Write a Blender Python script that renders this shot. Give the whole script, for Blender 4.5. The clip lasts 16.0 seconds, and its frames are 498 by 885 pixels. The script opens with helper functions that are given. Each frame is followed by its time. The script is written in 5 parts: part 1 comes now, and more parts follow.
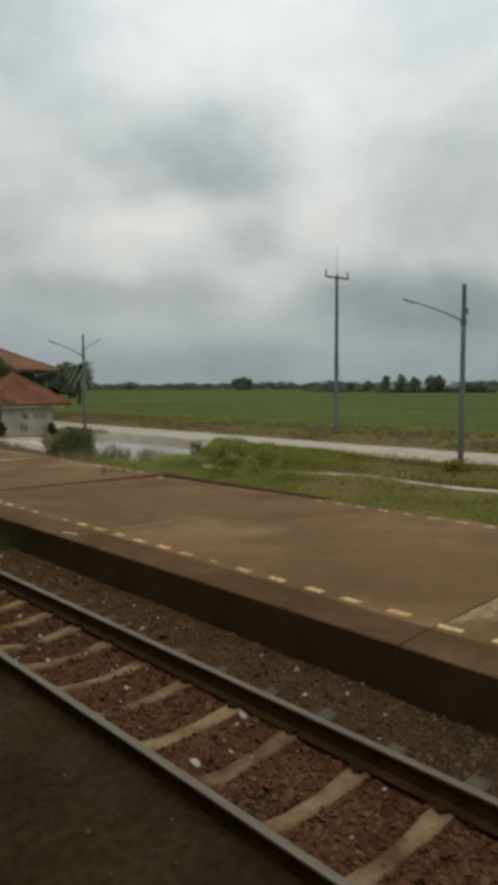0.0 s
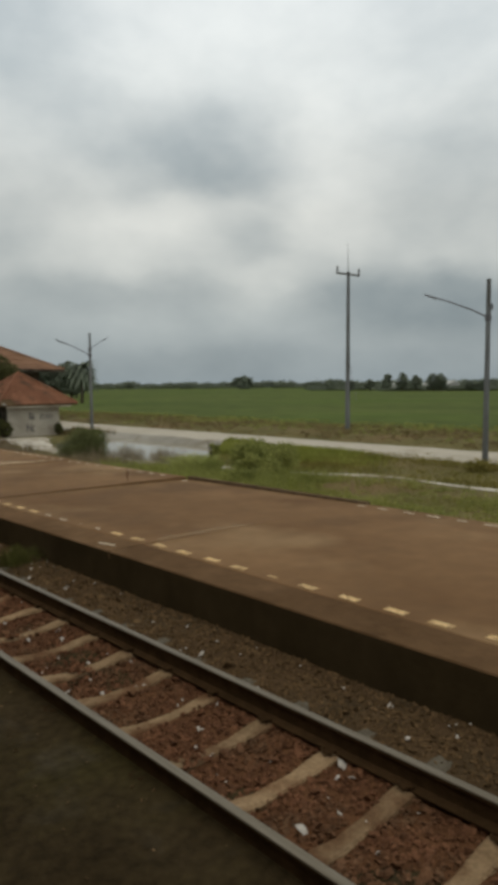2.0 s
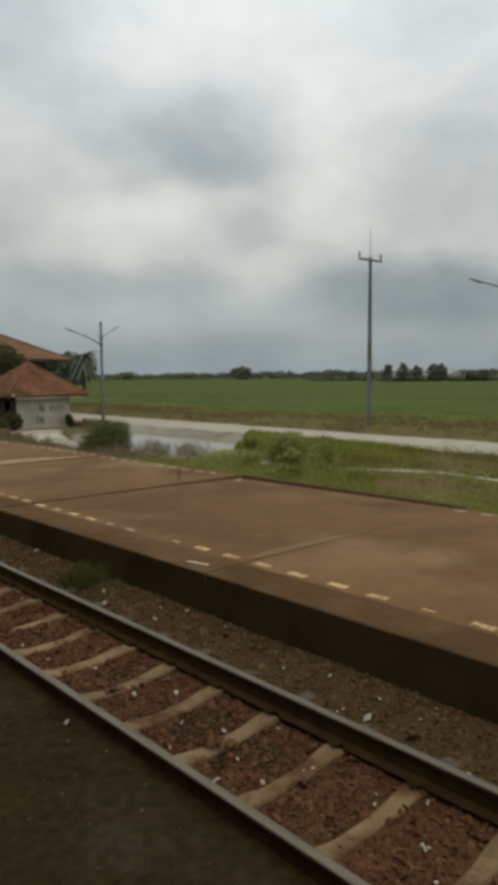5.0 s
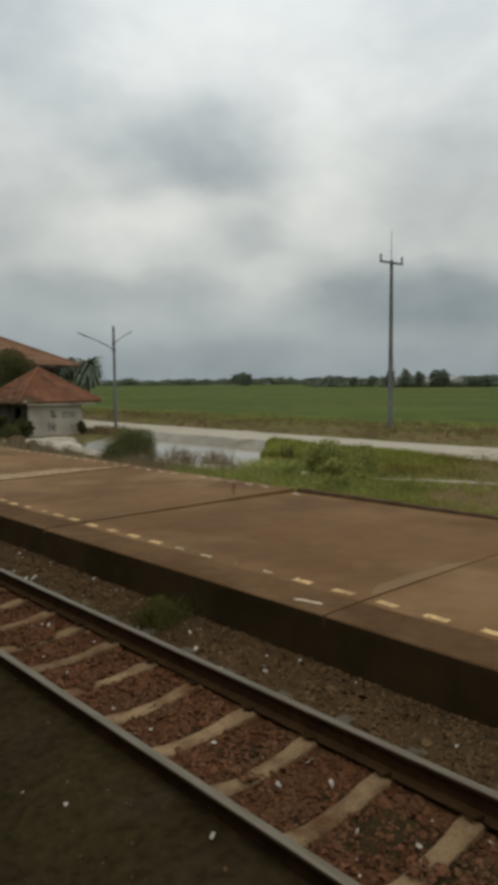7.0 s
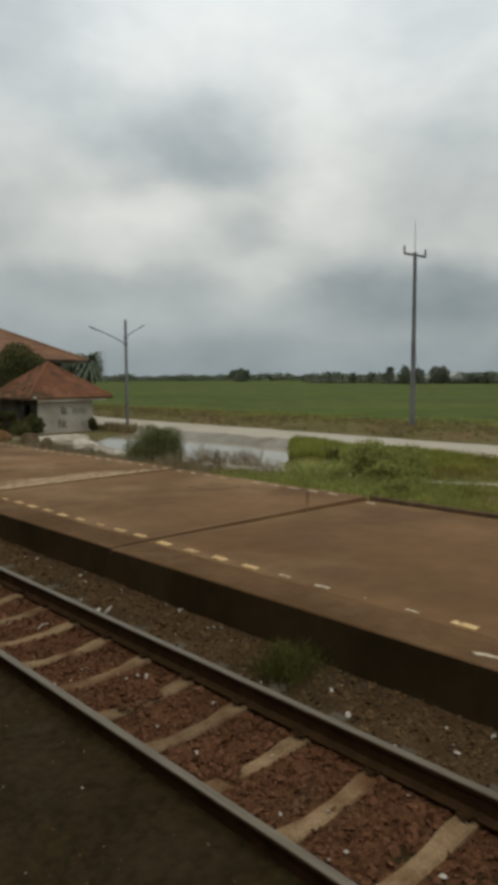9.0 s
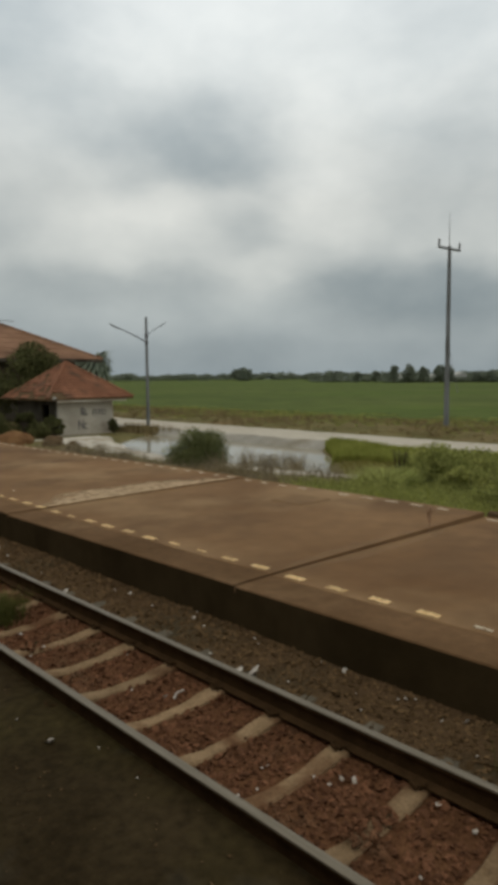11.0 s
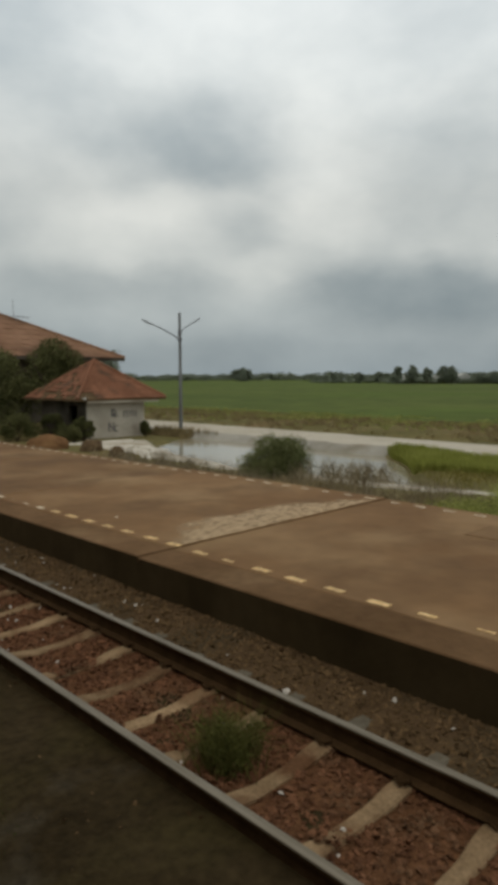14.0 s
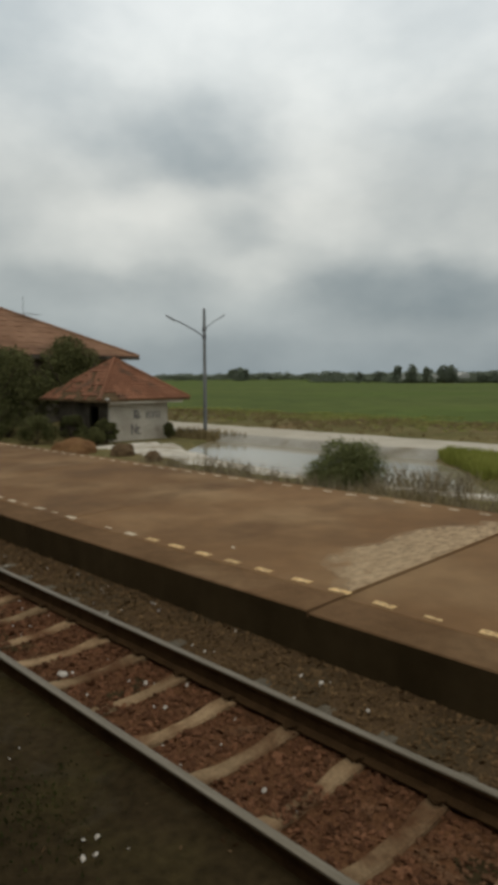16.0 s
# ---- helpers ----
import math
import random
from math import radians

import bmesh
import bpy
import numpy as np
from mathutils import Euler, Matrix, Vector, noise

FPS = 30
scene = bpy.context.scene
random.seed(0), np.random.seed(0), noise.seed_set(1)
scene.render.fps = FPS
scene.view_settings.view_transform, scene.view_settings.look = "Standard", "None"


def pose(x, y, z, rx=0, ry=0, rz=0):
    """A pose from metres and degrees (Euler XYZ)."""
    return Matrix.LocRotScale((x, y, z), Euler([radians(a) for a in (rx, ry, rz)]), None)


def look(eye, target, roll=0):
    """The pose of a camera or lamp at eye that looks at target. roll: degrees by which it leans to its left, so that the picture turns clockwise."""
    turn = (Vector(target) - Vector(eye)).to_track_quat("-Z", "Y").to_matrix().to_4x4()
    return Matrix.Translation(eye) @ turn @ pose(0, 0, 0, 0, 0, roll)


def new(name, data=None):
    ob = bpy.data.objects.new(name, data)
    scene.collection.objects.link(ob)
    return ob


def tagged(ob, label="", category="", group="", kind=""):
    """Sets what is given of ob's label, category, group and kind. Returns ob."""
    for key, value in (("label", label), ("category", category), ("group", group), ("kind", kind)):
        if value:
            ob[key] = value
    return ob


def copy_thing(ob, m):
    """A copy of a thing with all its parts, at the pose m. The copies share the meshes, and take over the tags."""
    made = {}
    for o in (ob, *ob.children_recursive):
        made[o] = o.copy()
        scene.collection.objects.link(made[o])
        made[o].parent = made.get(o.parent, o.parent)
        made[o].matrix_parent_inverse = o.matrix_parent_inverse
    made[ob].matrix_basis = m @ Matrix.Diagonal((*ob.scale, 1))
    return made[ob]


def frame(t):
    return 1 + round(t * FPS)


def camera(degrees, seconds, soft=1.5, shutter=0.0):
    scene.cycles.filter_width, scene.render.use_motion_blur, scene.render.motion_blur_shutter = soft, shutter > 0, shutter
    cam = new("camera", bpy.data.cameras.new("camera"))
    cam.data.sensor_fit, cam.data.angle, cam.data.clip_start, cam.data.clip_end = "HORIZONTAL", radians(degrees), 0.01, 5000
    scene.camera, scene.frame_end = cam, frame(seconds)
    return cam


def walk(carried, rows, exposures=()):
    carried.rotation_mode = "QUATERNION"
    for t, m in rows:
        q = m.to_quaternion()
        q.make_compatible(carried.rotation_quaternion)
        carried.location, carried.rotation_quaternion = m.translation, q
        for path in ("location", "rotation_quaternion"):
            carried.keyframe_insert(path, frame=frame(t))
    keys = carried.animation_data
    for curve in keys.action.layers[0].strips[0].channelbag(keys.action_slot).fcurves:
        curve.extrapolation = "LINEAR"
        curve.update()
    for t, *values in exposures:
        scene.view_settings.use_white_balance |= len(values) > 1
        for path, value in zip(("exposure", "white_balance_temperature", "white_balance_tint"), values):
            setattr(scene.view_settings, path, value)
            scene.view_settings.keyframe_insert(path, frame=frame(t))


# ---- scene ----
PATH = [
    (0, (0.163, -2.847, 2.209), (1.531, -1.397, 2.048), -0.2),
    (0.5, (0.154, -2.656, 2.214), (1.522, -1.206, 2.047), -0.6),
    (1, (0.162, -2.431, 2.213), (1.523, -0.976, 2.036), -1.0),
    (1.5, (0.168, -2.185, 2.21), (1.526, -0.727, 2.033), -0.8),
    (2, (0.177, -1.926, 2.206), (1.544, -0.476, 2.042), -0.4),
    (2.5, (0.181, -1.651, 2.203), (1.553, -0.206, 2.039), -0.1),
    (3, (0.182, -1.357, 2.198), (1.56, 0.081, 2.02), -0.2),
    (3.5, (0.189, -1.056, 2.198), (1.56, 0.387, 2.002), -0.5),
    (4, (0.197, -0.745, 2.199), (1.566, 0.7, 2.003), -0.6),
    (6.5, (0.195, 1.039, 2.191), (1.57, 2.48, 2.012), -0.3),
    (7, (0.203, 1.443, 2.184), (1.575, 2.888, 2.01), -0.5),
    (7.5, (0.196, 1.835, 2.197), (1.571, 3.277, 2.02), -0.4),
    (8, (0.184, 2.256, 2.209), (1.567, 3.689, 2.021), -0.4),
    (8.5, (0.183, 2.703, 2.212), (1.56, 4.142, 2.025), -0.5),
    (9, (0.209, 3.187, 2.198), (1.587, 4.624, 2.012), -0.3),
    (11.5, (0.147, 5.758, 2.212), (1.522, 7.198, 2.024), -0.5),
    (12, (0.14, 6.293, 2.218), (1.516, 7.733, 2.033), -0.5),
    (12.5, (0.135, 6.847, 2.225), (1.511, 8.286, 2.038), -0.7),
    (13, (0.162, 7.457, 2.209), (1.543, 8.892, 2.02), -0.5),
    (13.5, (0.181, 8.085, 2.194), (1.562, 9.519, 2.007), -0.2),
    (14, (0.195, 8.708, 2.189), (1.576, 10.143, 2.002), -0.2),
    (14.5, (0.211, 9.333, 2.176), (1.6, 10.76, 1.991), -0.1),
    (15, (0.245, 9.973, 2.159), (1.635, 11.399, 1.972), -0.1),
    (15.5, (0.248, 10.608, 2.16), (1.64, 12.031, 1.962), -0.1),
    (16, (0.22, 11.235, 2.174), (1.609, 12.661, 1.986), -0.3),
]
cam = camera(40.4, 16.0, soft=5.7)
walk(cam, [(t, look(eye, target, roll)) for t, eye, target, roll in PATH],
     [(0.0, 0.04, 7150, 10), (16.0, 0.04, 7150, 10)])

# ---- world, sun ----
VIEW = 46.5                     # compass turn of the view, degrees from +x towards +y
world = bpy.data.worlds.new("overcast_sky")
scene.world = world
world.use_nodes = True
wt = world.node_tree
wt.nodes.clear()


def wnode(kind, **values):
    n = wt.nodes.new(kind)
    for key, value in values.items():
        n.inputs[key].default_value = value
    return n


def wmath(op, a, b=None, c=None):
    n = wt.nodes.new("ShaderNodeMath")
    n.operation = op
    for i, v in enumerate((a, b, c)):
        if v is None:
            continue
        if isinstance(v, (int, float)):
            n.inputs[i].default_value = v
        else:
            wt.links.new(v, n.inputs[i])
    return n.outputs[0]


def wvec(op, a, b):
    n = wt.nodes.new("ShaderNodeVectorMath")
    n.operation = op
    for i, v in enumerate((a, b)):
        if isinstance(v, (tuple, list)):
            n.inputs[i].default_value = v
        else:
            wt.links.new(v, n.inputs[i])
    return n


coords = wt.nodes.new("ShaderNodeTexCoord")
turned = wt.nodes.new("ShaderNodeVectorRotate")
turned.rotation_type = "Z_AXIS"
turned.inputs["Angle"].default_value = radians(-VIEW)
wt.links.new(coords.outputs["Generated"], turned.inputs["Vector"])
stretch = wvec("MULTIPLY", turned.outputs[0], (1.0, 1.0, 1.7))
puffs = wnode("ShaderNodeTexNoise", Scale=3.2, Detail=4.0, Roughness=0.45)
wt.links.new(stretch.outputs[0], puffs.inputs["Vector"])
fine = wnode("ShaderNodeTexNoise", Scale=7.0, Detail=3.5, Roughness=0.5)
wt.links.new(stretch.outputs[0], fine.inputs["Vector"])
shift = wvec("SUBTRACT", fine.outputs["Color"], (0.5, 0.5, 0.5))
shift = wvec("MULTIPLY", shift.outputs[0], (0.06, 0.10, 0.06))
bent = wvec("ADD", turned.outputs[0], shift.outputs[0])

# clouds: degrees to the right of the view, degrees up, half width, half height, darker or lighter
CLOUDS = [
    (-3.2, 17.8, 9.0, 4.2, -0.30), (-2.2, 17.2, 5.4, 2.6, -0.12), (-8.0, 18.0, 4.0, 2.6, -0.03), (-18.5, 25.8, 8, 6, -0.28), (-12.0, 21.0, 5, 3, -0.04),
    (0.6, 12.0, 3.6, 2.0, -0.13), (-14.4, 7.7, 6.4, 2.2, -0.22), (-6.4, 8.0, 5.4, 1.9, -0.17), (-20.5, 12.5, 3.5, 3.5, -0.12),
    (15.5, 6.7, 12.5, 3.1, -0.40), (8.0, 9.0, 4.5, 2.6, -0.10), (16.5, 16.5, 6, 5, -0.13), (19, 22, 5, 5, -0.01),
    (-5, 13.9, 7, 1.7, 0.07), (4.9, 18.0, 2.6, 5, 0.06), (7.5, 21, 7, 7, 0.07), (-6, 26.0, 13, 4, 0.12), (2.2, 9.3, 4.6, 1.5, 0.10), (-9, 12.6, 6, 2.2, 0.07), (6.5, 12.5, 4, 3.0, 0.10),
    (-9, 4.4, 6, 1.4, 0.06),
]
total = None
for right, up, half_w, half_h, amount in CLOUDS:
    a, e = radians(right), radians(up)
    centre = (math.cos(e) * math.cos(a), -math.cos(e) * math.sin(a), math.sin(e))
    off = wvec("SUBTRACT", bent.outputs[0], centre)
    off = wvec("MULTIPLY", off.outputs[0], (3.0, 1 / radians(half_w), 1 / radians(half_h)))
    reach = wt.nodes.new("ShaderNodeVectorMath")
    reach.operation = "LENGTH"
    wt.links.new(off.outputs[0], reach.inputs[0])
    fall = wt.nodes.new("ShaderNodeMapRange")
    fall.interpolation_type = "SMOOTHSTEP"
    for i, v in enumerate((0.25, 1.25, amount, 0.0)):
        fall.inputs[i + 1].default_value = v
    wt.links.new(reach.outputs["Value"], fall.inputs[0])
    total = fall.outputs[0] if total is None else wmath("ADD", total, fall.outputs[0])

height = wt.nodes.new("ShaderNodeSeparateXYZ")
wt.links.new(bent.outputs[0], height.inputs[0])
ramp = wt.nodes.new("ShaderNodeValToRGB")
wt.links.new(height.outputs["Z"], ramp.inputs[0])
STOPS = [(0.0, (0.242, 0.303, 0.352)), (0.05, (0.258, 0.314, 0.358)), (0.10, (0.345, 0.402, 0.438)), (0.155, (0.457, 0.509, 0.535)),
         (0.25, (0.545, 0.597, 0.624)), (0.40, (0.67, 0.747, 0.805)), (0.50, (0.66, 0.745, 0.82)), (0.7, (0.53, 0.56, 0.57)), (1.0, (0.52, 0.55, 0.56))]
while len(ramp.color_ramp.elements) < len(STOPS):
    ramp.color_ramp.elements.new(0.5)
for el, (at, rgb) in zip(ramp.color_ramp.elements, STOPS):
    el.position, el.color = at, (*rgb, 1)
grain = wmath("MULTIPLY_ADD", puffs.outputs["Fac"], 0.50, -0.25)
gain = wmath("ADD", total, grain)
gain = wmath("ADD", gain, wmath("MULTIPLY_ADD", fine.outputs["Fac"], 0.26, -0.13))
wisps = wnode("ShaderNodeTexNoise", Scale=17.0, Detail=5.0, Roughness=0.55)
wt.links.new(stretch.outputs[0], wisps.inputs["Vector"])
gain = wmath("ADD", gain, wmath("MULTIPLY_ADD", wisps.outputs["Fac"], 0.16, -0.08))
tints = wt.nodes.new("ShaderNodeCombineXYZ")
for i, amount in enumerate((1.13, 1.0, 0.90)):
    wt.links.new(wmath("MULTIPLY_ADD", gain, amount, 1.0), tints.inputs[i])
lit = wvec("MULTIPLY", ramp.outputs[0], tints.outputs[0])
sky = wt.nodes.new("ShaderNodeTexSky")
sky.sky_type, sky.sun_disc = "NISHITA", False
sky.sun_elevation, sky.sun_rotation = radians(58), radians(150)
blue = wvec("SCALE", sky.outputs[0], (0, 0, 0))
blue.inputs["Scale"].default_value = 0.004
both = wvec("ADD", lit.outputs[0], blue.outputs[0])
back = wnode("ShaderNodeBackground", Strength=1.0)
wt.links.new(both.outputs[0], back.inputs["Color"])
wout = wt.nodes.new("ShaderNodeOutputWorld")
wt.links.new(back.outputs[0], wout.inputs["Surface"])

sun = new("sun", bpy.data.lights.new("sun", "SUN"))
sun.data.energy, sun.data.angle, sun.data.color = 0.5, radians(40), (1.0, 0.95, 0.88)
sun.matrix_world = look((0, 0, 40), (12, 14, 0))

# ---- materials ----
def material(name, dark, light, scale=4.0, rough=0.85, bump=0.3, bump_scale=None, fine_amount=0.25, metal=0.0,
             stain=None, stain_scale=0.6, stain_at=0.55, per_object=0.0, island=0.0, stretch=(1, 1, 1), spec=0.04, depth=0.02,
             blot=None, blot_scale=0.5, blot_at=0.56, thin=0.0):
    """Two tones mixed by coarse noise, fine grain, optional stains and relief."""
    m = bpy.data.materials.new(name)
    m.use_nodes = True
    t = m.node_tree
    b = t.nodes["Principled BSDF"]
    b.inputs["Roughness"].default_value, b.inputs["Metallic"].default_value = rough, metal
    b.inputs["Specular IOR Level"].default_value = spec
    co = t.nodes.new("ShaderNodeTexCoord")
    mp = t.nodes.new("ShaderNodeMapping")
    mp.inputs["Scale"].default_value = stretch
    geo = t.nodes.new("ShaderNodeNewGeometry")
    t.links.new(geo.outputs["Position"], mp.inputs["Vector"])

    def noise_at(s, detail=5.0):
        n = t.nodes.new("ShaderNodeTexNoise")
        n.inputs["Scale"].default_value, n.inputs["Detail"].default_value = s, detail
        t.links.new(mp.outputs[0], n.inputs["Vector"])
        return n.outputs["Fac"]

    def mixed(fac, a, c):
        n = t.nodes.new("ShaderNodeMix")
        n.data_type = "RGBA"
        for sock, v in ((n.inputs[0], fac), (n.inputs[6], a), (n.inputs[7], c)):
            if isinstance(v, (tuple, list)):
                sock.default_value = (*v, 1)
            elif isinstance(v, float):
                sock.default_value = v
            else:
                t.links.new(v, sock)
        return n.outputs[2]

    def ranged(v, a, c, lo=0.0, hi=1.0):
        n = t.nodes.new("ShaderNodeMapRange")
        for i, x in enumerate((a, c, lo, hi)):
            n.inputs[i + 1].default_value = x
        t.links.new(v, n.inputs[0])
        return n.outputs[0]

    col = mixed(ranged(noise_at(scale), 0.3, 0.7), dark, light)
    if stain:
        col = mixed(ranged(noise_at(stain_scale, 7.0), stain_at - 0.08, stain_at + 0.12), col, stain)
    if blot:
        col = mixed(ranged(noise_at(blot_scale, 4.0), blot_at - 0.06, blot_at + 0.10), col, blot)
    hsv = t.nodes.new("ShaderNodeHueSaturation")
    t.links.new(col, hsv.inputs["Color"])
    value = ranged(noise_at(scale * 9, 3.0), 0.25, 0.75, 1 - fine_amount, 1 + fine_amount)
    for amount, source in ((per_object, "object"), (island, "island")):
        if amount:
            if source == "object":
                rnd = t.nodes.new("ShaderNodeObjectInfo").outputs["Random"]
            else:
                rnd = geo.outputs["Random Per Island"]
            mul = t.nodes.new("ShaderNodeMath")
            mul.operation = "MULTIPLY"
            t.links.new(value, mul.inputs[0])
            t.links.new(ranged(rnd, 0, 1, 1 - amount, 1 + amount), mul.inputs[1])
            value = mul.outputs[0]
    t.links.new(value, hsv.inputs["Value"])
    t.links.new(hsv.outputs[0], b.inputs["Base Color"])
    if bump:
        bp = t.nodes.new("ShaderNodeBump")
        bp.inputs["Strength"].default_value, bp.inputs["Distance"].default_value = bump, depth
        t.links.new(noise_at(bump_scale or scale * 6, 6.0), bp.inputs["Height"])
        t.links.new(bp.outputs[0], b.inputs["Normal"])
    if thin:
        # leaves let part of the light through
        glow = t.nodes.new("ShaderNodeBsdfTranslucent")
        t.links.new(hsv.outputs[0], glow.inputs["Color"])
        mix = t.nodes.new("ShaderNodeMixShader")
        mix.inputs[0].default_value = thin
        t.links.new(b.outputs[0], mix.inputs[1])
        t.links.new(glow.outputs[0], mix.inputs[2])
        t.links.new(mix.outputs[0], t.nodes["Material Output"].inputs["Surface"])
    return m


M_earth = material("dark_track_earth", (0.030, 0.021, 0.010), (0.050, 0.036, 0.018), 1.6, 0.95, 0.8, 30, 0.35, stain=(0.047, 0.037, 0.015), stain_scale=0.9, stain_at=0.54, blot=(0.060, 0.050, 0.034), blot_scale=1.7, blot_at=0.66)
M_red_stone = material("red_ballast_stone", (0.108, 0.050, 0.027), (0.178, 0.086, 0.048), 9, 0.9, 0.5, 60, 0.2, stain=(0.125, 0.074, 0.042), stain_scale=2.2, stain_at=0.60, island=0.42)
M_grey_stone = material("grey_brown_ballast_stone", (0.093, 0.059, 0.029), (0.165, 0.106, 0.055), 7, 0.9, 0.5, 60, 0.2, island=0.34)
M_pale_stone = material("pale_stone", (0.42, 0.39, 0.34), (0.62, 0.58, 0.52), 14, 0.85, 0.4, 60, 0.15)
M_sleeper = material("weathered_concrete_sleeper", (0.215, 0.143, 0.080), (0.336, 0.233, 0.137), 5, 0.92, 0.6, 40, 0.22, stain=(0.134, 0.069, 0.036), stain_scale=3.2, stain_at=0.52, per_object=0.2)
M_rust = material("rusty_rail_steel", (0.038, 0.022, 0.010), (0.066, 0.038, 0.018), 8, 0.85, 0.4, 60, 0.2)
M_head = material("polished_rail_head", (0.175, 0.148, 0.108), (0.255, 0.220, 0.168), 5, 0.45, 0.1, 60, 0.08, metal=0.85, stretch=(6, 0.4, 6))
M_slab = material("stained_concrete_platform", (0.140, 0.074, 0.032), (0.233, 0.135, 0.065), 0.42, 0.82, 0.25, 22, 0.10, stain=(0.290, 0.188, 0.099), stain_scale=0.36, stain_at=0.58, per_object=0.06, spec=0.1, depth=0.008, blot=(0.145, 0.082, 0.039), blot_scale=0.62, blot_at=0.57)
# platform face: dirt, plus its deep shade put into the dark colour
M_shaded_face = material("dirt_and_shade_platform_face", (0.046, 0.032, 0.015), (0.066, 0.047, 0.024), 0.7, 0.97, 0.2, 25, 0.12, stain=(0.036, 0.025, 0.012), stain_scale=0.9, stretch=(1, 1, 0.7))
M_edge = material("platform_edge_concrete", (0.102, 0.058, 0.028), (0.174, 0.103, 0.054), 1.0, 0.9, 0.4, 25, 0.14, stain=(0.205, 0.130, 0.071), stain_scale=0.8, stain_at=0.62, per_object=0.05)
M_yellow = material("worn_yellow_paint", (0.60, 0.40, 0.175), (0.76, 0.55, 0.30), 16, 0.7, 0.2, 60, 0.15, stain=(0.30, 0.19, 0.10), stain_scale=20, stain_at=0.57, per_object=0.15)
M_cream = material("worn_cream_paint", (0.50, 0.42, 0.30), (0.66, 0.57, 0.43), 16, 0.7, 0.2, 60, 0.15, stain=(0.28, 0.19, 0.11), stain_scale=20, stain_at=0.57, per_object=0.15)
M_ground = material("grass_and_soil_ground", (0.105, 0.096, 0.037), (0.173, 0.145, 0.064), 0.5, 0.95, 0.9, 9, 0.3, stain=(0.178, 0.123, 0.064), stain_scale=0.15, stain_at=0.58)
M_road = material("pale_dusty_road", (0.40, 0.36, 0.29), (0.54, 0.50, 0.42), 0.5, 0.95, 0.4, 8, 0.1, stain=(0.30, 0.25, 0.185), stain_scale=0.5, stain_at=0.62)
M_shore = material("pale_sand_shore", (0.44, 0.40, 0.33), (0.66, 0.62, 0.54), 0.8, 0.95, 0.5, 8, 0.15, stain=(0.20, 0.15, 0.09), stain_scale=0.9, stain_at=0.60)
M_field = material("green_rice_field", (0.071, 0.097, 0.026), (0.104, 0.130, 0.037), 0.035, 0.95, 1.0, 2.5, 0.25, stain=(0.082, 0.118, 0.026), stain_scale=0.02, stain_at=0.55)
M_leaf_bright = material("bright_grass", (0.235, 0.255, 0.056), (0.330, 0.340, 0.090), 1.1, 0.75, 0, None, 0.2, island=0.3, thin=0.5)
M_leaf_yellow = material("yellowing_grass", (0.182, 0.165, 0.046), (0.264, 0.220, 0.068), 0.9, 0.8, 0, None, 0.2, island=0.3, thin=0.25)
M_leaf = material("weed_leaf", (0.215, 0.238, 0.072), (0.360, 0.365, 0.122), 1.0, 0.7, 0, None, 0.2, island=0.4, thin=0.5)
M_leaf_pale = material("pale_broad_leaf", (0.29, 0.32, 0.10), (0.45, 0.45, 0.17), 1.0, 0.7, 0, None, 0.2, island=0.4, thin=0.45)
M_stalk = material("reddish_dry_stalk", (0.22, 0.13, 0.08), (0.30, 0.19, 0.12), 8, 0.9, 0, None, 0.2)
M_leaf_dark = material("dark_bush_leaf", (0.078, 0.082, 0.034), (0.132, 0.132, 0.056), 1.2, 0.75, 0, None, 0.2, island=0.4, thin=0.25)
M_dry = material("dry_reed", (0.17, 0.135, 0.085), (0.29, 0.24, 0.16), 1.5, 0.85, 0, None, 0.2, island=0.4)
M_brown = material("dry_brown_scrub", (0.177, 0.137, 0.068), (0.260, 0.200, 0.101), 0.8, 0.9, 0, None, 0.2, island=0.4)
# far foliage: distance haze is painted in as a paler, greyer green
M_hazed_leaf = material("hazed_far_foliage", (0.142, 0.168, 0.127), (0.187, 0.212, 0.157), 0.05, 0.9, 0, None, 0.2, island=0.10)
M_leaf_mid = material("grey_green_bush_leaf", (0.106, 0.122, 0.049), (0.186, 0.197, 0.083), 1.2, 0.75, 0, None, 0.2, island=0.35, thin=0.25)
M_sleeper_grey = material("grey_dusty_sleeper_end", (0.096, 0.082, 0.060), (0.150, 0.130, 0.098), 6, 0.92, 0.5, 40, 0.2)
M_bark = material("bark", (0.06, 0.045, 0.03), (0.12, 0.095, 0.07), 6, 0.95, 0.6, 30, 0.2)
M_pole = material("weathered_concrete_pole", (0.135, 0.142, 0.145), (0.200, 0.208, 0.210), 1.5, 0.9, 0.3, 30, 0.12, stain=(0.10, 0.098, 0.088), stain_scale=1.2, stain_at=0.62, stretch=(1, 1, 0.3))
M_steel = material("dull_galvanised_steel", (0.17, 0.17, 0.17), (0.28, 0.28, 0.28), 8, 0.55, 0.1, 40, 0.1, metal=0.6)
M_arm = material("dark_weathered_steel", (0.11, 0.11, 0.115), (0.17, 0.17, 0.18), 8, 0.6, 0.1, 40, 0.1, metal=0.3)
M_porcelain = material("grey_insulator", (0.10, 0.10, 0.10), (0.16, 0.16, 0.155), 6, 0.35, 0, None, 0.1, spec=0.5)
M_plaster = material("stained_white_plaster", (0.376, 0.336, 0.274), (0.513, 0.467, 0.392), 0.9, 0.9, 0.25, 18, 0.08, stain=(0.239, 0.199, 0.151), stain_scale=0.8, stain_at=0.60)
